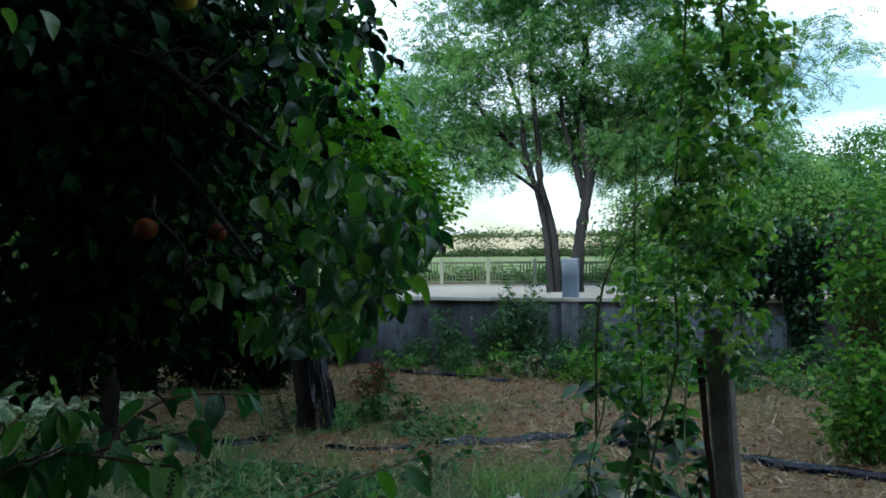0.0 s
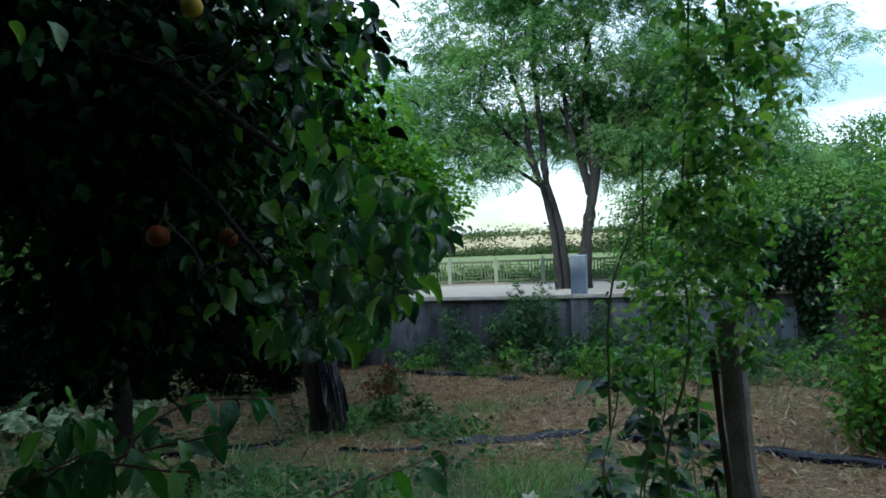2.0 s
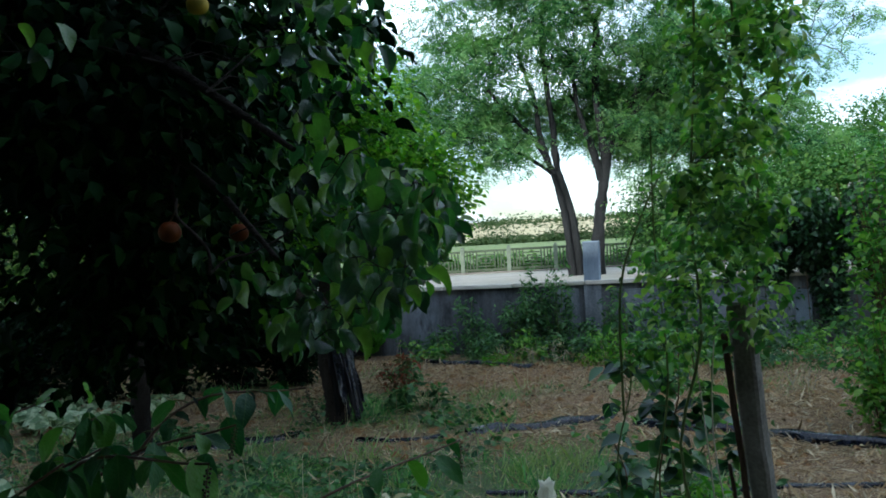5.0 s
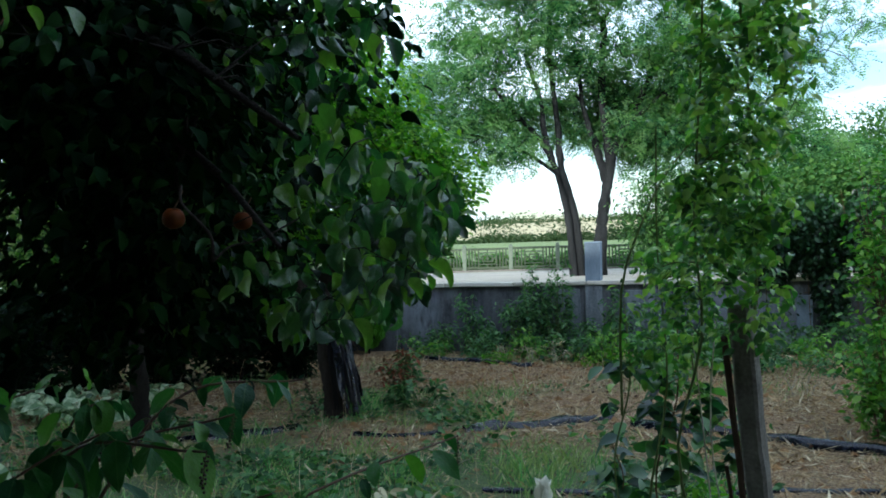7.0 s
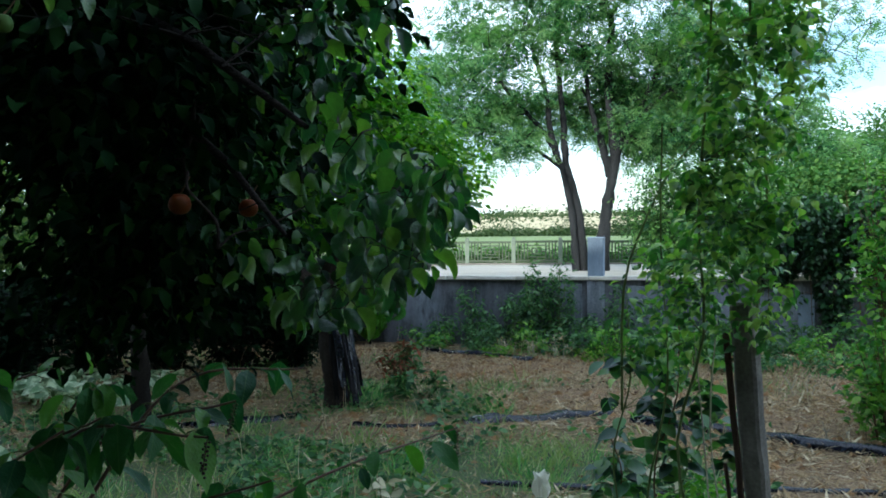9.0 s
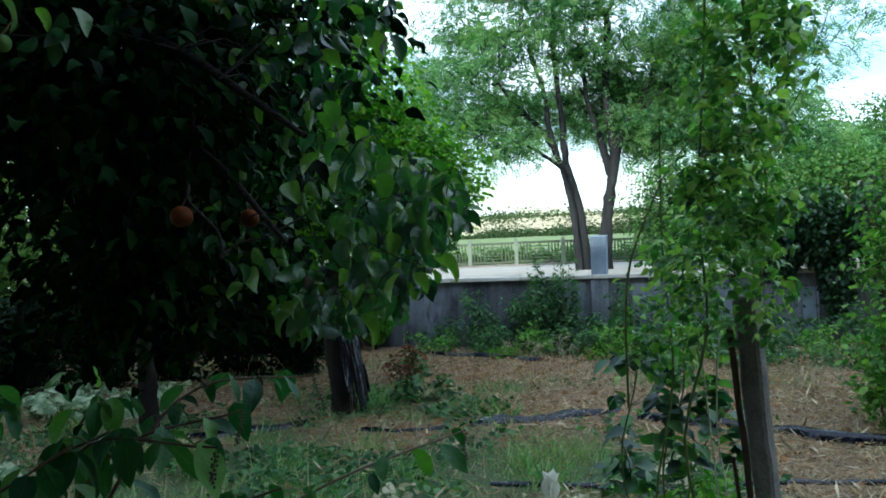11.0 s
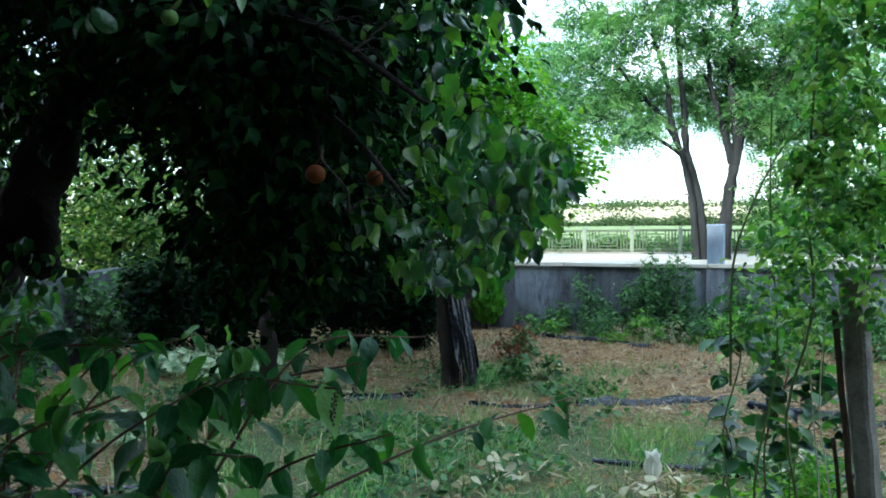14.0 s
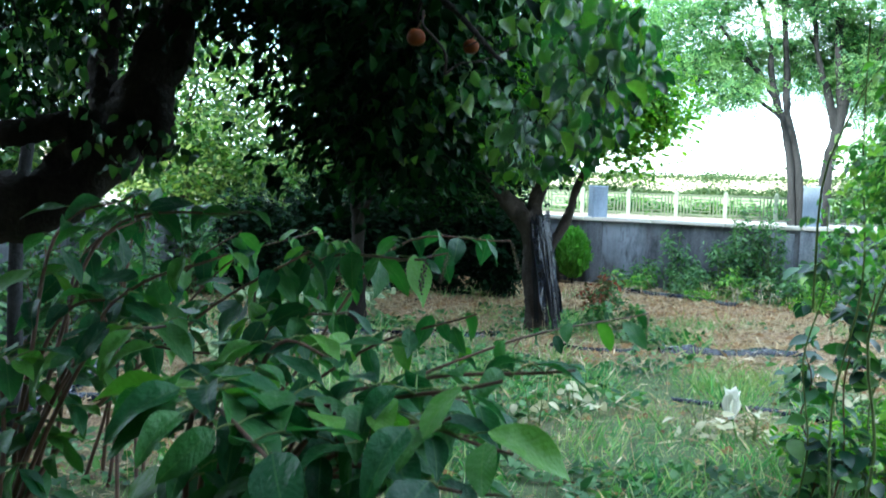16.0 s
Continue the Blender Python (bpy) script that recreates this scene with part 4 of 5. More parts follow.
# ---- concrete vine post, stake and the climbing plant round it ----
def leaning(name, a, b, sx, sy, mat, wob, seed, label, category):
    a, b = Vector(a), Vector(b)
    ln = (b - a).length
    bm = box_bm((sx, sy, ln), min(sx, sy) * 0.14)
    bmesh.ops.subdivide_edges(bm, edges=[e for e in bm.edges if e.calc_length() > ln * 0.5], cuts=14)
    for v in bm.verts:
        q = v.co * 9 + Vector((seed, 0, 0))
        v.co += noise.noise_vector(q) * wob * 1.6
        if v.co.z > ln * 0.97:
            v.co.z += noise.noise(v.co * 40) * wob * 5
    t = new(name, bm_mesh(name, bm, mat))
    t.matrix_basis = Matrix.Translation(a) @ Vector((0, 0, 1)).rotation_difference(b - a).to_matrix().to_4x4() @ pose(0, 0, 0, 0, 0, -30)
    return tagged(t, label, category)


leaning("vine_post", (0.965, 2.66, -0.05), (0.855, 2.64, 1.32), 0.07, 0.07, M_POST, 0.005, 2, "weathered grey concrete vine post, slightly leaning", "post")
leaning("wood_stake", (0.915, 2.64, -0.05), (0.800, 2.62, 1.22), 0.018, 0.016, M_RUST, 0.002, 3, "thin dark wooden stake tied beside the concrete post", "stake")
leaning("wood_stake", (0.888, 2.66, -0.05), (0.80, 2.64, 0.80), 0.011, 0.011, M_RUST, 0.002, 5, "thin dark wooden stake tied beside the concrete post", "stake")


def bush(name, base, label, stems, blobs, n, size, shape, leaf_mat, stem_mat, along=0, seed=1, droop=0.35, tilt=0.5, targets=40, twig=0.002, hollow=0.1, category="plant", group=""):
    """A plant of stems with twigs into leafy clumps, and leaves along the stems."""
    rng = np.random.default_rng(seed)
    t = thing(name, base, label, category, group)
    st = [stem(*s) for s in stems]
    tg = in_blobs(rng, blobs, targets, hollow)
    for s in st:
        v, f = tubes([s], 6)
        put_in("stem", mesh_of("stem", v, f, stem_mat, True), t)
    v, f = tubes(grow(rng, st, tg, twig), 4)
    put_in("twigwork", mesh_of("twigwork", v, f, stem_mat, True), t, kind="stuff")
    at = [tg[rng.integers(0, len(tg), n)] + rng.normal(0, 0.3, (n, 3)) * np.mean([b[1] for b in blobs], axis=0) * 0.55]
    if along:
        allp = np.concatenate([s[0] for s in st])
        at.append(allp[rng.integers(0, len(allp), along)] + rng.normal(0, 0.03, (along, 3)))
    at = np.concatenate(at)
    at[:, 2] = np.maximum(at[:, 2], 0.02 + base[2])
    v, f = spread(shape, at, frames_for(rng, len(at), droop, tilt), rng.uniform(0.6, 1.3, len(at)) * size)
    put_in("foliage", mesh_of("foliage", v, f, leaf_mat), t, kind="stuff")
    return t


bush("climbing_rose", (0.75, 3.0, 0), "tall climbing rose with green leaves tied to a concrete post", [
    ([(0.70, 3.05, 0), (0.74, 2.98, 0.4), (0.69, 2.95, 0.8), (0.76, 2.8, 1.2), (0.72, 2.65, 1.6), (0.70, 2.3, 2.1), (0.68, 2.1, 2.5)], 0.007, 0.003, 20),
    ([(0.90, 2.80, 0), (0.91, 2.78, 0.9), (0.93, 2.78, 1.25), (0.945, 2.78, 1.46), (0.97, 2.79, 1.7), (0.86, 2.5, 2.1), (0.80, 2.3, 2.5)], 0.008, 0.004, 20),
    ([(0.62, 3.2, 0), (0.60, 3.15, 0.5), (0.67, 3.05, 1.0), (0.63, 2.9, 1.5), (0.60, 2.6, 1.9)], 0.006, 0.0025, 18),
    ([(0.50, 3.0, 0.9), (0.50, 2.9, 1.35), (0.57, 2.84, 1.59), (0.67, 2.86, 1.78), (0.80, 2.87, 1.92)], 0.005, 0.003, 14)],
    [((0.82, 2.55, 1.68), (0.20, 0.2, 0.30), 3), ((0.81, 2.3, 2.15), (0.18, 0.18, 0.36), 2.6), ((0.76, 2.85, 1.45), (0.24, 0.22, 0.2), 1.9), ((0.72, 3.0, 1.18), (0.20, 0.2, 0.18), 1.0), ((0.86, 2.56, 1.3), (0.12, 0.08, 0.12), 0.35)],
    3300, 0.043, LEAF_CURL, M_LEAF_ROSE, M_STEM, 120, 50, 0.3, 0.6, 125, 0.0014)
for k, (x, y, h, lean) in enumerate([(0.50, 3.42, 1.28, 0.05), (0.63, 3.38, 1.2, 0.12), (0.72, 3.46, 1.0, 0.17), (0.57, 3.6, 0.7, -0.08)]):
    bush("rose_cane", (x, y, 0), "upright green rose cane with sparse leaves", [
        ([(x, y, 0), (x + 0.03 + lean * 0.1, y, h * 0.22), (x - 0.025 + lean * 0.45, y - 0.01, h * 0.5), (x + 0.03 + lean * 0.7, y - 0.04, h * 0.75), (x + lean, y - 0.06, h)], 0.0052, 0.0025, 20)],
        [((x + 0.03, y, h * 0.22), (0.11, 0.10, 0.14), 1), ((x + 0.04 + lean * 0.7, y, h * 0.7), (0.12, 0.10, 0.25), 1.2)],
        80, 0.082, LEAF_FINE, M_LEAF_CANE, M_STEM_BROWN if k % 2 else M_STEM, 16, 60 + k, 0.35, 0.45, 14, 0.0013, group="rose canes")
for k, (x, y) in enumerate([(0.80, 2.95), (0.84, 2.92)]):
    v, f = tubes([stem([(x, y, -0.02), (x + 0.01, y, 0.4), (x - 0.02 - 0.02 * k, y, 0.85), (x - 0.05 + 0.04 * k, y, 1.2 + 0.08 * k)], 0.0034, 0.0024, 14)], 6)
    tagged(new("dead_cane", mesh_of("dead_cane", v, f, M_CANE, True)), "bleached dead cane standing beside the concrete post", "stalk", "dead canes")

# ---- pokeweed in the foreground ----
poke_leaf = []
for k, (w, fo, dr) in enumerate([(0.50, 0.22, 0.05), (0.44, 0.4, 0.3), (0.54, 0.12, 0.0)]):
    tv, tf = leaf_rich(9, w, fo, dr + 0.22, 0.40, 0.03, 0.4 - 0.4 * k, k)
    poke_leaf.append(mesh_of("leaf", tv, tf, M_LEAF_POKE, True))


def pokeweed(base, reach, leaves, size, seed, label, racemes=2, hang=-1.3, rise=0.05):
    """Stems that arch from the base out to the places in reach, with stalked leaves on their upper part."""
    rng = np.random.default_rng(seed)
    t = thing("pokeweed", base, label, "weed", "pokeweed plants")
    b0 = np.array(base)
    paths = []
    for q in reach:
        q = np.array(q, float)
        m = b0 + (q - b0) * np.array((0.18, 0.18, 0.5)) + rng.normal(0, 0.03, 3)
        m2 = b0 + (q - b0) * np.array((0.55, 0.55, 0.92)) + rng.normal(0, 0.05, 3)
        paths.append(stem([b0 + rng.normal(0, 0.13, 3) * (1, 1, 0), m, m2, q], 0.009, 0.003, 24))
    stalks = []
    for pts, rad in paths:
        v, f = tubes([(pts, rad)], 6)
        stalks.append(put_in("stem", mesh_of("stem", v, f, M_STEM_RED, True), t, "reddish fleshy stem"))
    per = max(1, leaves // len(paths))
    for (pts, rad), holder in zip(paths, stalks):
        for i in range(per):
            u = 0.26 + 0.74 * ((i + rng.uniform(0, 0.9)) / per) ** 0.8
            p = pts[min(len(pts) - 1, int(u * (len(pts) - 1)))]
            az = i * 2.4 + rng.uniform(-0.6, 0.6)
            dv = Vector((math.cos(az), math.sin(az), rng.uniform(-0.1, 0.6))).normalized()
            s = size * rng.uniform(0.6, 1.2)
            root = Vector(p) + dv * rng.uniform(0.03, 0.06)
            ax = Vector((dv.x, dv.y, rng.uniform(hang, rise))).normalized()
            side = Vector((rng.normal(0, 0.35), rng.normal(0, 0.35), 1)).cross(ax).normalized()
            m = Matrix((ax, side, ax.cross(side))).transposed().to_4x4()
            ob = put_in("leaf", poke_leaf[int(rng.integers(3))], holder)
            ob.matrix_basis = Matrix.Translation(root) @ m @ Matrix.Diagonal((s, s, s, 1))
            v, f = tubes([(np.array([p, p + (np.array(root) - p) * 0.5 + (0, 0, 0.004), np.array(root)]), [0.002, 0.0017, 0.0014])], 4)
            put_in("leaf_stalk", mesh_of("leaf_stalk", v, f, M_STEM, True), holder)
    for k in range(racemes):
        pts, rad = paths[k % len(paths)]
        p = pts[-1 - 3 * (k // len(paths))]
        ln = rng.uniform(0.09, 0.14)
        dx, dy = rng.uniform(-0.03, 0.05), rng.uniform(-0.03, 0.03)
        q = np.array([p + np.array((dx * u, dy * u, -ln * u)) for u in np.linspace(0, 1, 9)])
        vs, fs = tubes([(q, np.full(9, 0.0015))], 4)
        put_in("raceme_stalk", mesh_of("raceme_stalk", vs, fs, M_STEM_RED), stalks[k % len(paths)])
        bm = bmesh.new()
        for j in range(26):
            u = 0.10 + 0.90 * j / 26
            c = p + np.array((dx * u, dy * u, -ln * u)) + np.array((math.cos(j * 2.4), math.sin(j * 2.4), 0)) * 0.006
            bmesh.ops.create_icosphere(bm, subdivisions=1, radius=0.0036, matrix=Matrix.Translation(c))
        put_in("berry_spike", bm_mesh("berry_spike", bm, M_BERRY, True), stalks[k % len(paths)], "dark unripe berries on a drooping spike", "stuff")
    return t


POKE = "leafy pokeweed with reddish stems and broad pointed leaves"
pokeweed((-1.35, 1.9, 0), [(-0.5, 1.45, 1.12), (-0.62, 2.0, 1.10), (-0.55, 2.5, 1.12), (-0.10, 2.95, 0.84), (-0.88, 1.74, 1.10), (-1.1, 2.3, 1.1), (-0.62, 1.25, 1.0), (-0.45, 1.75, 0.95), (-1.0, 1.48, 1.0)],
         185, 0.12, 1, "leafy pokeweed with reddish stems and drooping dark berry spikes", 5, -1.8, -0.2)
pokeweed((-0.75, 0.75, 0), [(-0.28, 0.30, 0.92), (-0.36, 0.60, 0.94), (-0.10, 0.50, 0.86), (-0.50, 0.42, 0.95), (-0.52, 1.0, 0.93), (-0.18, 0.95, 0.82), (-0.62, 0.75, 0.97), (-0.08, 0.75, 0.78), (-0.22, 1.15, 0.84), (-0.08, 0.64, 1.0), (-0.02, 0.95, 0.97), (-0.03, 0.52, 0.92), (-0.13, 0.53, 0.96)],
         320, 0.128, 2, POKE, 2, -0.7, 0.25)
pokeweed((-1.55, 1.1, 0), [(-1.3, 1.35, 1.25), (-1.5, 1.75, 1.2), (-1.05, 1.0, 1.05), (-1.15, 1.25, 0.98), (-0.9, 1.1, 0.9), (-0.85, 0.85, 1.0), (-1.0, 1.45, 1.22), (-0.85, 1.5, 1.12), (-1.2, 0.8, 0.9), (-0.95, 1.25, 1.12)],
         175, 0.12, 3, POKE, 1, -1.0, 0.15)
pokeweed((-2.3, 2.6, 0), [(-2.0, 2.4, 1.2), (-1.7, 2.6, 1.1), (-2.3, 2.9, 1.25), (-1.5, 2.9, 1.1), (-2.2, 2.2, 0.9), (-1.6, 2.3, 0.85)],
         130, 0.135, 4, POKE, 1, -1.7, -0.1)

# ---- plants along the wall ----
def clump(name, at, r, h, n, size, shape, mat, label, seed, stem_mat=None, category="plant", group=""):
    x, y = at
    z = zat(x, y)
    rng = np.random.default_rng(seed)
    stems = []
    for i in range(max(3, int(n / 45))):
        a, q = rng.uniform(0, 6.28), rng.uniform(0, 1) ** 0.5
        dx, dy = math.cos(a) * r[0] * q, math.sin(a) * r[1] * q
        stems.append(([(x + dx * 0.5, y + dy * 0.5, z - 0.02), (x + dx * 0.7, y + dy * 0.7, z + h * 0.5), (x + dx, y + dy, z + h * rng.uniform(0.6, 1.0))], 0.006, 0.002, 8))
    return bush(name, (x, y, z), label, stems, [((x, y, z + h * 0.5), (r[0], r[1], h * 0.5), 1)], n, size, shape, mat, stem_mat or M_STEM, n // 3, seed, 0.2, 0.6, max(10, n // 25), 0.002, 0.1, category, group)


for k, (s, w, h, n) in enumerate([(-2.35, 0.3, 0.25, 200), (-1.95, 0.3, 0.5, 420), (-1.62, 0.25, 0.72, 520), (-1.3, 0.3, 0.52, 520), (-0.98, 0.28, 0.82, 700), (-0.66, 0.26, 1.05, 1100), (-0.36, 0.30, 1.12, 1100),
                                  (0.05, 0.3, 0.5, 400), (0.45, 0.35, 0.9, 700), (0.95, 0.4, 0.6, 500), (1.5, 0.4, 0.45, 480), (2.1, 0.45, 0.45, 480), (2.7, 0.4, 0.4, 420), (3.4, 0.5, 0.5, 450)]):
    px, py, _ = on_wall(s, -0.45)
    clump("wall_weed", (px, py), (w * 0.8, 0.3), h * random.Random(k).uniform(0.85, 1.2), int(n * 0.65), 0.078, LEAF_LONG, M_LEAF_WEED, "tangled green weeds growing at the foot of the wall", 100 + k, category="weed", group="weeds along the wall")

for k, (s, off, w, h, n) in enumerate([(-2.0, -0.95, 0.3, 0.28, 200), (-1.3, -1.0, 0.35, 0.34, 300), (-0.7, -1.0, 0.3, 0.4, 300), (-0.15, -1.1, 0.3, 0.36, 260), (0.35, -1.2, 0.35, 0.42, 320), (0.95, -1.4, 0.4, 0.4, 360),
                                       (1.55, -1.5, 0.4, 0.38, 380), (2.2, -1.5, 0.45, 0.36, 380), (2.9, -1.5, 0.45, 0.4, 360), (1.9, -2.2, 0.4, 0.22, 200), (1.1, -2.1, 0.35, 0.2, 160), (2.7, -2.3, 0.4, 0.25, 200)]):
    px, py, _ = on_wall(s, off)
    clump("low_weed", (px, py), (w, 0.4), h, n, 0.075, LEAF_LONG if k % 3 else LEAF_MID, M_LEAF_WEED if k % 2 else M_LEAF_SHRUB, "low spreading green weeds in front of the wall", 230 + k, category="weed", group="low weeds before the wall")

for k, (s, off, w, h, n) in enumerate([(2.4, -0.15, 0.36, 1.75, 2800), (2.95, -0.18, 0.42, 2.0, 4200), (3.7, -0.2, 0.5, 2.1, 4600), (4.6, -0.25, 0.6, 2.15, 4600)]):
    px, py, _ = on_wall(s, off)
    t = clump("ivy", (px, py), (w, 0.24), h, 60, 0.07, LEAF_LOW, M_LEAF_IVY, "dark dense ivy hanging over the garden wall", 130 + k, M_STEM_BROWN, "ivy", "ivy on the wall")
    rng = np.random.default_rng(140 + k)
    c = in_blobs(rng, [((px, py, h * 0.74), (w, 0.32, h * 0.28), 3), ((px + 0.16, py - 0.05, h * 0.45), (w * 0.55, 0.2, h * 0.32), 1 if k else 0.02)], n, 0.5)
    v, f = spread(LEAF_LOW, c, frames_for(rng, n, 0.7, 0.6), rng.uniform(0.05, 0.10, n))
    put_in("curtain", mesh_of("curtain", v, f, M_LEAF_IVY), t, kind="stuff")

# added bushes that stand in for the black shade along the wall
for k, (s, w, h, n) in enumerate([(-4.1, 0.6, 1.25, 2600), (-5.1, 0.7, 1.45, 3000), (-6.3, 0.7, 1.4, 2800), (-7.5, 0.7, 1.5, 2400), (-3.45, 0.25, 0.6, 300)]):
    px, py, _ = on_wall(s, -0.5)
    clump("shade_bush", (px, py), (w, 0.4), h, n, 0.08, LEAF_LOW, M_LEAF_SHADE, "added bush, near-black leaves standing for the shade by the wall", 150 + k, M_BARK, "bush")

# a second added row, filling the deep shade under the trees
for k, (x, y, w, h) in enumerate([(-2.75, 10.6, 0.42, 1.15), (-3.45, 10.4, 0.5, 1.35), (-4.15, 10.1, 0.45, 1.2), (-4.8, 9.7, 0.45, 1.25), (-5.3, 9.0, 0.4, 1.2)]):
    clump("shade_bush", (x, y), (w, 0.45), h, 2600, 0.08, LEAF_LOW, M_LEAF_SHADE, "added bush, near-black leaves standing for deep shade under the trees", 155 + k, M_BARK, "bush")

# the small clipped conifer
cx, cy, _ = on_wall(-3.05, -0.42)
con = thing("conifer", (cx, cy, 0), "small bright green oval conifer beside the wall", "shrub")
v, f = tubes([stem([(cx, cy, -0.05), (cx, cy, 0.3), (cx, cy, 0.7)], 0.02, 0.004, 8)], 6)
put_in("trunk", mesh_of("trunk", v, f, M_BARK, True), con)
rng = np.random.default_rng(9)
n = 2600
u = rng.uniform(0, 1, n)
rr = 0.225 * np.sin(np.pi * np.clip(u * 0.92 + 0.06, 0, 1)) ** 0.7 * rng.uniform(0.55, 1.05, n)
aa = rng.uniform(0, 2 * np.pi, n)
pp = np.stack([cx + rr * np.cos(aa), cy + rr * np.sin(aa), 0.06 + 0.68 * u], 1)
ax = np.stack([np.cos(aa) * 0.5, np.sin(aa) * 0.5, np.ones(n)], 1) + rng.normal(0, 0.25, (n, 3))
ax /= np.linalg.norm(ax, axis=1)[:, None]
sd3 = np.cross(ax, rng.normal(size=(n, 3)))
sd3 /= np.linalg.norm(sd3, axis=1)[:, None]
v, f = spread(LEAF_LONG, pp, np.stack([ax, sd3, np.cross(ax, sd3)], 2), rng.uniform(0.06, 0.11, n))
put_in("foliage", mesh_of("foliage", v, f, M_CONIFER), con, kind="stuff")

# sunlit shrub on the right, plants by the draped trunk
for k, (x, y, r, h, n) in enumerate([(3.2, 7.4, 0.5, 2.2, 3000), (2.85, 6.85, 0.36, 0.85, 1200), (4.1, 8.0, 0.5, 2.3, 1500)]):
    clump("garden_shrub", (x, y), (r, r), h, n, 0.07, LEAF_MID, M_LEAF_SHRUB, "rounded shrub with light yellow-green leaves", 160 + k, M_STEM_BROWN, "shrub")
clump("red_plant", (-1.35, 9.6), (0.28, 0.2), 0.42, 150, 0.08, LEAF_LONG, M_RED_LEAF, "low plant with reddish drying leaves", 170, M_STEM_RED)
clump("dead_fern", (0.98, 3.75), (0.13, 0.12), 0.24, 90, 0.07, LEAF_LONG, M_LITTER, "dried rusty brown weed at the foot of the post", 173, M_STEM_BROWN)
clump("green_weed", (-1.0, 8.4), (0.35, 0.25), 0.28, 220, 0.09, LEAF_LONG, M_LEAF_WEED, "low green weed in dry grass", 171, category="weed")
clump("green_weed", (-1.25, 9.9), (0.3, 0.2), 0.35, 160, 0.09, LEAF_LONG, M_LEAF_WEED, "low green weed in dry grass", 172, category="weed")

for k, (x, y, r, h, n) in enumerate([(-5.15, 6.3, 0.5, 1.0, 900), (-5.75, 8.6, 0.5, 1.05, 900), (-4.75, 5.0, 0.4, 0.95, 800), (-4.3, 3.7, 0.35, 0.8, 600)]):
    clump("side_shrub", (x, y), (r * 0.7, r), h, n, 0.085, LEAF_MID, M_LEAF_WEED, "leafy green shrub growing against the block wall", 165 + k, M_STEM_BROWN, "shrub", "shrubs along the block wall")

# mottled squash-like plants and wilted pale leaves
for k, (x, y, r, n) in enumerate([(-3.75, 7.75, 0.45, 80), (-4.3, 8.0, 0.5, 90), (-4.75, 8.8, 0.45, 60), (-4.0, 8.7, 0.4, 50), (-3.45, 5.1, 0.3, 30)]):
    clump("mottled_plant", (x, y), (r, r), 0.24, int(n * 0.6), 0.17, LEAF_FINE, M_SQUASH, "low plant with broad pale mottled leaves", 180 + k)
for k, (x, y, r, n) in enumerate([(-0.66, 4.7, 0.15, 14), (0.08, 4.55, 0.16, 14), (0.95, 4.3, 0.24, 22), (1.0, 5.3, 0.2, 14), (-0.85, 4.4, 0.1, 6), (0.3, 4.5, 0.14, 10)]):
    clump("wilted_plant", (x, y), (r, r), 0.20, int(n * 1.1), 0.072, LEAF_FINE, M_PALE, "wilted plant with pale yellow drying leaves", 190 + k)

fl = thing("white_flower", (0.2, 4.78, 0), "closed white flower on a short stem in the grass", "flower")
v, f = tubes([stem([(0.22, 4.8, -0.02), (0.21, 4.79, 0.03), (0.2, 4.78, 0.07)], 0.008, 0.006, 6)], 6)
put_in("stalk", mesh_of("stalk", v, f, M_STEM, True), fl)
tv, tf = leaf_shape(6, 0.62, 0.9, 0.1, 0.5)
petal = mesh_of("petal", tv, tf, M_WHITE, True)
for i in range(6):
    a = math.radians(60 * i + 10)
    ob = put_in("petal", petal, fl)
    m = Matrix(((0.07 * math.cos(a), -math.sin(a), math.cos(a)), (0.07 * math.sin(a), math.cos(a), math.sin(a)), (1, 0, -0.07))).to_4x4()
    s = 0.185 if i % 2 else 0.17
    ob.matrix_basis = Matrix.Translation((0.2 + 0.018 * math.cos(a), 4.78 + 0.018 * math.sin(a), 0.045)) @ m @ Matrix.Diagonal((s, s * 0.9, -s, 1))

# thin trunk at the side of the garden
v, f = tubes([stem([(-3.1, 2.86, -0.05), (-3.09, 2.87, 0.4), (-3.11, 2.9, 1.0), (-3.05, 2.95, 1.7)], 0.045, 0.03, 12)], 8)
tagged(new("young_trunk", mesh_of("young_trunk", v, f, M_BARK_PALE, True)), "slim grey trunk of a young tree", "trunk")

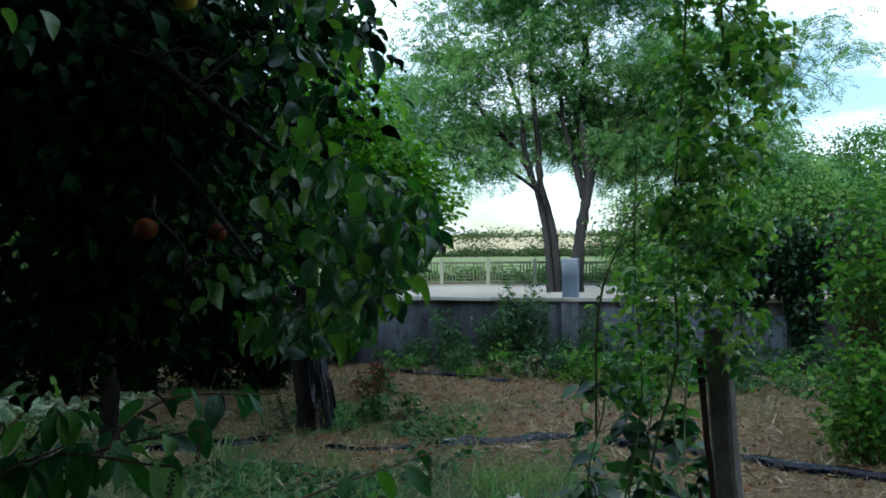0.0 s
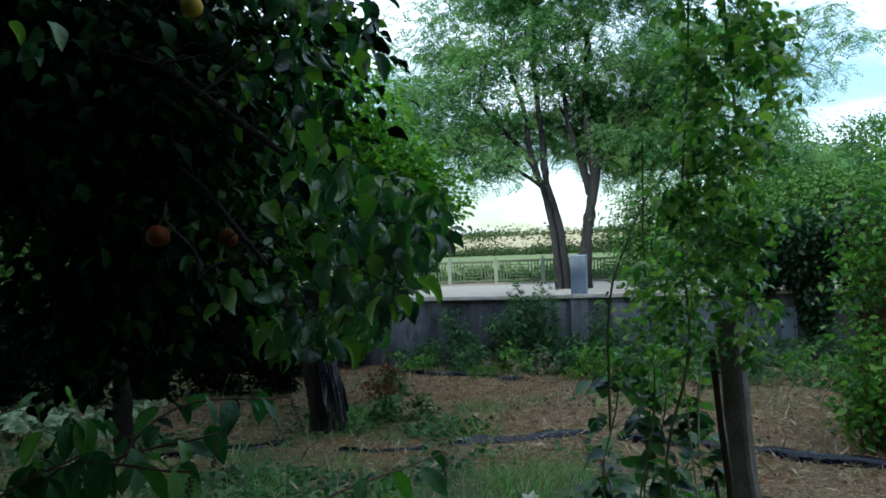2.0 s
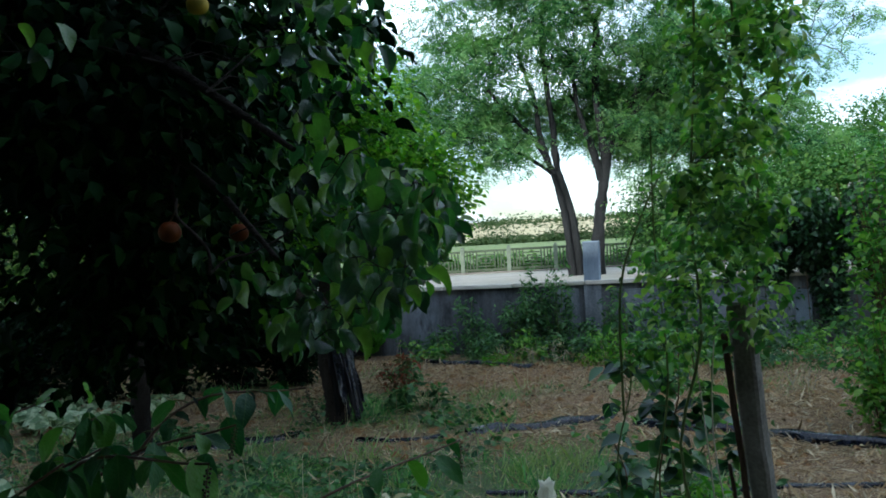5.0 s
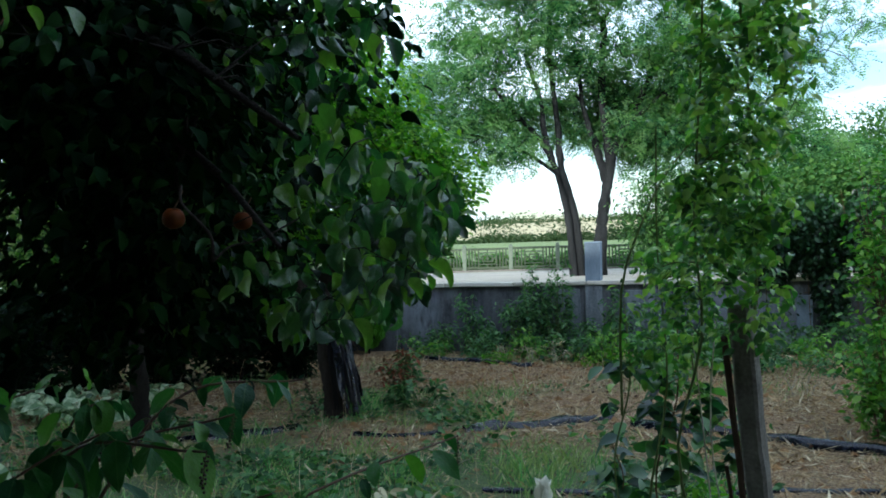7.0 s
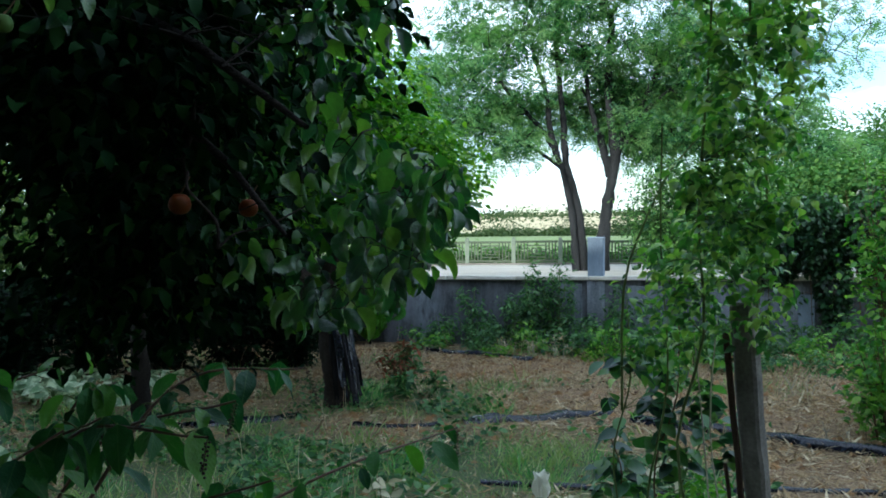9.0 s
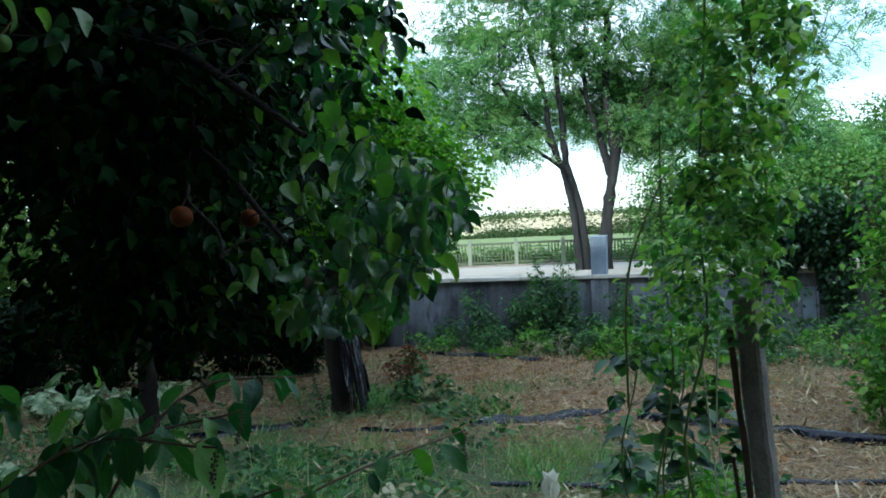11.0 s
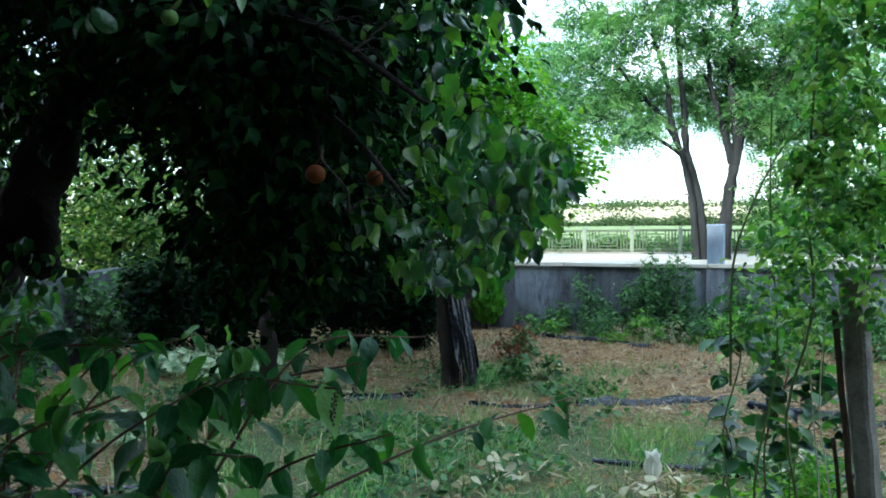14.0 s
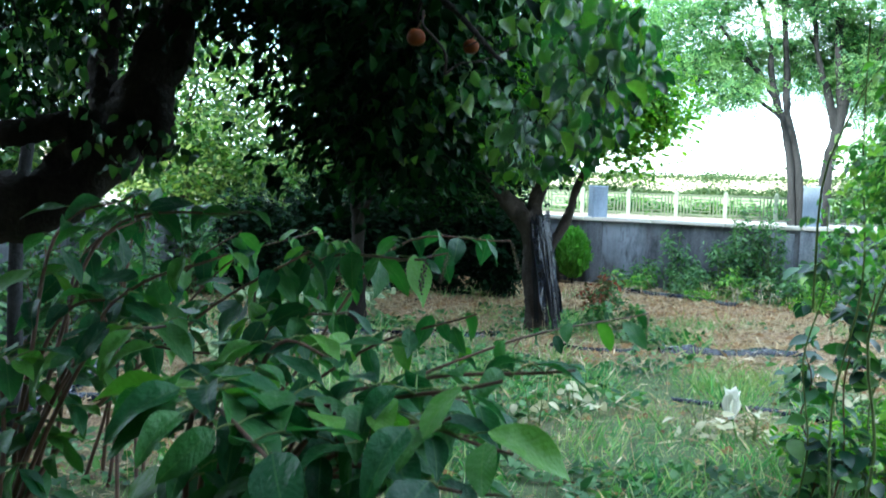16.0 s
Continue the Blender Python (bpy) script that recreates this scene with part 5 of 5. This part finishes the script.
# ---- black film: strips on the ground and over the trunk ----
def film_strip(ctrl, width, label, seed, high=0.045, crease=1.0):
    rng = np.random.default_rng(seed)
    p = curve_pts([(x, y, 0) for x, y in ctrl], 150)
    n = len(p)
    tan = np.gradient(p, axis=0)
    tan /= np.linalg.norm(tan, axis=1)[:, None]
    side = np.stack([-tan[:, 1], tan[:, 0], np.zeros(n)], 1)
    k = 11
    vs = []
    for i in range(n):
        q0 = Vector((p[i][0] * 1.9, p[i][1] * 1.9, seed))
        wide = width * (1 + 0.35 * noise.noise(q0))
        tall = high * (1 + 0.9 * noise.noise(q0 * 1.3 + Vector((9, 0, 0))))
        for j in range(k):
            c = j / (k - 1)
            q = p[i] + side[i] * ((c - 0.5) * wide + 0.02 * noise.noise(q0 * 2 + Vector((0, 7, 0))))
            fold = crease * 0.016 * noise.noise(Vector((p[i][0] * 6, p[i][1] * 6, c * 5 + seed))) + crease * 0.010 * noise.noise(Vector((p[i][0] * 15, p[i][1] * 15, c * 9 + seed)))
            edge_up = min(1.0, 4.5 * min(c, 1 - c))
            vs.append((q[0], q[1], zat(q[0], q[1]) - 0.004 + edge_up * tall + (0.012 + fold if 0 < j < k - 1 else 0)))
    i = np.arange(n * k).reshape(n, k)
    fs = np.stack([i[:-1, :-1], i[1:, :-1], i[1:, 1:], i[:-1, 1:]], -1).reshape(-1, 4)
    tagged(new("plastic_film", mesh_of("plastic_film", vs, fs, M_PLASTIC, True)), label, "plastic film", "black film strips")


FILM = "crumpled black plastic film strip lying on dry ground"
film_strip([(-0.45, 7.28), (-0.1, 7.38), (0.19, 7.44), (0.5, 7.6), (0.8, 7.72)], 0.13, FILM, 1)
film_strip([(0.95, 7.45), (1.3, 7.15), (1.9, 6.81), (2.16, 6.52), (2.6, 6.3), (3.3, 6.1)], 0.12, FILM, 2, 0.055, 0.25)
film_strip([(-0.18, 5.39), (0.38, 5.32), (0.73, 5.21), (1.13, 5.2), (1.58, 5.32), (2.2, 5.27), (3.2, 5.0)], 0.055, FILM, 3, 0.018, 0.3)
film_strip([(-3.3, 2.9), (-3.45, 3.3), (-3.63, 3.9), (-3.9, 4.5)], 0.14, FILM, 4)
film_strip([(-3.5, 3.7), (-3.1, 3.95), (-2.8, 4.15), (-2.45, 4.3)], 0.08, FILM, 5, 0.03)
film_strip([(-3.5, 6.64), (-3.0, 6.75), (-2.62, 6.92), (-2.2, 7.2), (-1.89, 7.5)], 0.11, FILM, 6, 0.03)
film_strip([(-1.35, 7.2), (-1.0, 7.1), (-0.6, 7.2)], 0.04, FILM, 8, 0.012)
# added strip that draws the dark line at the wall weeds' foot
film_strip([(-1.6, 11.9), (-0.8, 11.6), (0.1, 11.1)], 0.10, FILM, 7)

# film hung over the trunk
rng = np.random.default_rng(15)
drape = thing("film_drape", (-1.5, 7.8, 0), "torn black plastic film draped over a tree trunk", "plastic film")
for k in range(13):
    a0 = -1.5 + k * 0.17 + rng.uniform(-0.08, 0.08)
    top, low = 1.13 - rng.uniform(0, 0.12), rng.uniform(0.0, 0.26)
    wide0, wide1 = rng.uniform(0.4, 0.7), rng.uniform(0.16, 0.36)
    slant, vs, m, n = rng.uniform(-0.35, 0.35), [], 8, 18
    for i in range(n):
        u = i / (n - 1)
        z = top + (low - top) * u
        r = 0.126 + 0.03 * u + rng.uniform(0.0, 0.006) + 0.015 * (k % 3) * u
        for j in range(m):
            w = j / (m - 1)
            a = a0 + (w - 0.5) * (wide0 + (wide1 - wide0) * u) + slant * u * 0.7 + 0.08 * noise.noise(Vector((k, u * 4, 0)))
            q = r + 0.028 * noise.noise(Vector((w * 5, u * 3, k * 3.1)))
            vs.append((-1.72 + 0.11 * u + q * math.cos(a), 7.96 + q * math.sin(a), z + 0.05 * noise.noise(Vector((w * 3, k, 4.0)))))
    i = np.arange(n * m).reshape(n, m)
    fs = np.stack([i[:-1, :-1], i[1:, :-1], i[1:, 1:], i[:-1, 1:]], -1).reshape(-1, 4)
    put_in("film_fold", mesh_of("film_fold", vs, fs, M_PLASTIC if k % 4 else M_FILM_OLD, True), drape)

# ---- grass, straw and fallen leaves ----
rng = np.random.default_rng(3)


def scatter(n, x0, x1, y0, y1, keep):
    p = np.stack([rng.uniform(x0, x1, n), rng.uniform(y0, y1, n)], 1)
    return p[rng.uniform(0, 1, n) < keep(p[:, 0], p[:, 1])]


def on_ground(p, dz=0.0):
    return np.stack([p[:, 0], p[:, 1], height(p[:, 0], p[:, 1]) + dz], 1)


p = scatter(160000, -5.5, 4.0, 1.5, 12.2, lambda x, y: grassy(x, y) ** 1.2)
n = len(p)
az = rng.uniform(0, 2 * np.pi, n)
ax = np.stack([np.cos(az) * 0.45, np.sin(az) * 0.45, np.ones(n)], 1) + rng.normal(0, 0.15, (n, 3))
ax /= np.linalg.norm(ax, axis=1)[:, None]
sd3 = np.cross(ax, np.stack([np.cos(az + 1.2), np.sin(az + 1.2), np.zeros(n)], 1))
sd3 /= np.linalg.norm(sd3, axis=1)[:, None]
v, f = spread(BLADE, on_ground(p, -0.01), np.stack([ax, sd3, np.cross(ax, sd3)], 2), (rng.gamma(4, 0.016, n) * (0.8 + 0.7 * np.clip(waves(p[:, 0], p[:, 1], 5.0, 17) * 2, -0.5, 1))).clip(0.025, 0.2))
tagged(new("grass", mesh_of("grass", v, f, M_GRASS)), "patchy green lawn grass with dry blades", "grass", kind="stuff")

p = scatter(270000, -6, 4.5, 2, 12.4, lambda x, y: (1 - 0.75 * grassy(x, y)) * (0.35 + 0.65 * (waves(x, y, 2.6, 41) > -0.1)))
heaps = scatter(45000, -3.5, 4.0, 2, 9.0, lambda x, y: (1 - 0.6 * grassy(x, y)) * (waves(x, y, 4.2, 43) > 0.12))
long = np.concatenate([rng.gamma(1.8, 0.021, len(p)).clip(0.015, 0.16), rng.gamma(3.0, 0.028, len(heaps)).clip(0.04, 0.2)])
p = np.concatenate([p, heaps])
n = len(p)
v, f = spread(CHIP, on_ground(p, 0.006), frames_for(rng, n, -0.12, 0.5), long)
tagged(new("straw", mesh_of("straw", v, f, M_STRAW)), "dry yellow straw strewn over the earth", "straw", kind="stuff")
# litter thickens near the wall to stand in for shadow and dark soil
p = scatter(26000, -6, 4.5, 2, 12.6, lambda x, y: (1 - 0.6 * grassy(x, y)) * (0.22 + 0.78 * smooth(9.0, 12.0, y + 0.15 * x)))
n = len(p)
v, f = spread(LEAF_LOW, on_ground(p, 0.012), frames_for(rng, n, -0.1, 0.7), rng.uniform(0.015, 0.04, n))
tagged(new("fallen_leaves", mesh_of("fallen_leaves", v, f, M_LITTER)), "scattered brown fallen leaves on the ground", "leaves", kind="stuff")

p = scatter(30000, -4.6, 2.0, 1.8, 9.5, lambda x, y: grassy(x, y) * (waves(x, y, 3.1, 31) > 0.05))
n = len(p)
v, f = spread(LEAF_MID, on_ground(p, 0.03), frames_for(rng, n, -0.35, 0.6), rng.uniform(0.03, 0.085, n))
tagged(new("lawn_weeds", mesh_of("lawn_weeds", v, f, M_LEAF_WEED)), "broad-leaved low weeds spread through the grass", "weeds", kind="stuff")
p = scatter(1500, -5, 3.5, 2.5, 12.0, lambda x, y: 0.15 + 0.5 * (waves(x, y, 2.0, 33) > 0.1))
v, f = tubes([(np.array([(x, y, zat(x, y) - 0.01), (x + dx * 0.4, y + dy * 0.4, zat(x, y) + h * 0.6), (x + dx, y + dy, zat(x, y) + h)]), [0.0022, 0.0018, 0.001])
              for (x, y), dx, dy, h in zip(p, rng.normal(0, 0.06, len(p)), rng.normal(0, 0.06, len(p)), rng.uniform(0.1, 0.34, len(p)))], 3)
tagged(new("dry_stalks", mesh_of("dry_stalks", v, f, M_STRAW)), "thin dry grass stalks standing in the garden", "grass", kind="stuff")
for k, (x, y, w, h, nn) in enumerate([(0.85, 3.75, 0.2, 0.55, 420), (0.98, 3.5, 0.14, 0.42, 200), (0.62, 4.0, 0.2, 0.34, 240), (1.62, 6.3, 0.1, 0.4, 70), (0.9, 11.2, 0.3, 0.25, 120), (-0.3, 11.3, 0.3, 0.2, 90)]):
    clump("green_weed", (x, y), (w, w), h, nn, 0.06, LEAF_LONG, M_LEAF_BRIGHT, "light green weed among dry grass", 200 + k, category="weed")

for k, (x, y, w, h, nn) in enumerate([(0.1, 11.6, 0.2, 0.3, 110), (0.4, 11.4, 0.16, 0.36, 110), (-0.25, 11.75, 0.2, 0.28, 90), (-1.3, 11.3, 0.25, 0.22, 90), (1.45, 10.9, 0.2, 0.24, 80), (2.7, 8.9, 0.25, 0.22, 90), (2.35, 6.75, 0.16, 0.2, 70), (-0.45, 6.2, 0.2, 0.16, 70)]):
    clump("dry_tuft", (x, y), (w, w), h * 0.85, nn // 2, 0.10, BLADE, M_STRAW, "tuft of dry yellow grass standing on bare earth", 210 + k, M_CANE, "grass", "dry tufts")

# loose clods of earth
p = scatter(11000, -6, 4.5, 2.5, 12.4, lambda x, y: (1 - 0.85 * grassy(x, y)) * (0.3 + 0.7 * (waves(x, y, 1.7, 51) > 0)))
n = len(p)
cv = np.array([(1, 0, 0), (0.3, 0.9, 0), (-0.8, 0.6, 0), (-0.9, -0.5, 0), (0.2, -1, 0), (0.1, 0.1, 0.75)])
cf = np.array([(0, 1, 5), (1, 2, 5), (2, 3, 5), (3, 4, 5), (4, 0, 5)])
az = rng.uniform(0, 6.28, n)
rot = np.stack([np.stack([np.cos(az), np.sin(az), 0 * az], 1), np.stack([-np.sin(az), np.cos(az), 0 * az], 1), np.stack([rng.normal(0, 0.3, n), rng.normal(0, 0.3, n), np.ones(n)], 1)], 2)
v, f = spread((cv, cf), on_ground(p, -0.004), rot, rng.gamma(3, 0.008, n).clip(0.01, 0.06))
tagged(new("clods", mesh_of("clods", v, f, M_CLOD, True)), "loose dry clods of brown earth", "soil", kind="stuff")

# ---- hedges and scrub out in the fields ----
def scrub(name, n, x0, x1, y0, y1, h, size, mat, label, even=False, per=40):
    m = n // per
    cx, cy = rng.uniform(x0, x1, m), rng.uniform(y0, y1, m)
    k = rng.integers(0, m, n)
    q = np.stack([cx[k] + rng.normal(0, h * 0.8, n), cy[k] + rng.normal(0, h * 0.5, n)], 1)
    at = on_ground(q)
    at[:, 2] += (0.25 + 0.75 * np.sin(cx[k] * 0.9 + 2 * np.sin(cx[k] * 0.4)) ** 2) * rng.uniform(0.1, h, n) if even else np.abs(rng.normal(0, 0.42 * h, n))
    v, f = spread(LEAF_LOW, at, frames_for(rng, n, 0.1, 0.7), rng.uniform(0.6, 1.3, n) * size)
    tagged(new(name, mesh_of(name, v, f, mat)), label, "hedge", kind="stuff")


scrub("hedge", 22000, -40, 30, 64, 70, 0.6, 0.22, M_HEDGE, "low olive green hedge across the far pasture", True)
scrub("bushes", 44000, -40, 30, 62, 74, 1.5, 0.19, M_HEDGE, "rounded olive bushes along the far pasture", per=1100)
scrub("scrub", 20000, -130, 110, 150, 330, 2.2, 0.65, M_HEDGE, "scattered bushes on the distant dry hillside")
scrub("lane_weeds", 16000, -12, 12, 24.6, 25.6, 0.5, 0.14, M_LEAF_FAR, "weeds growing behind the concrete fence", True)
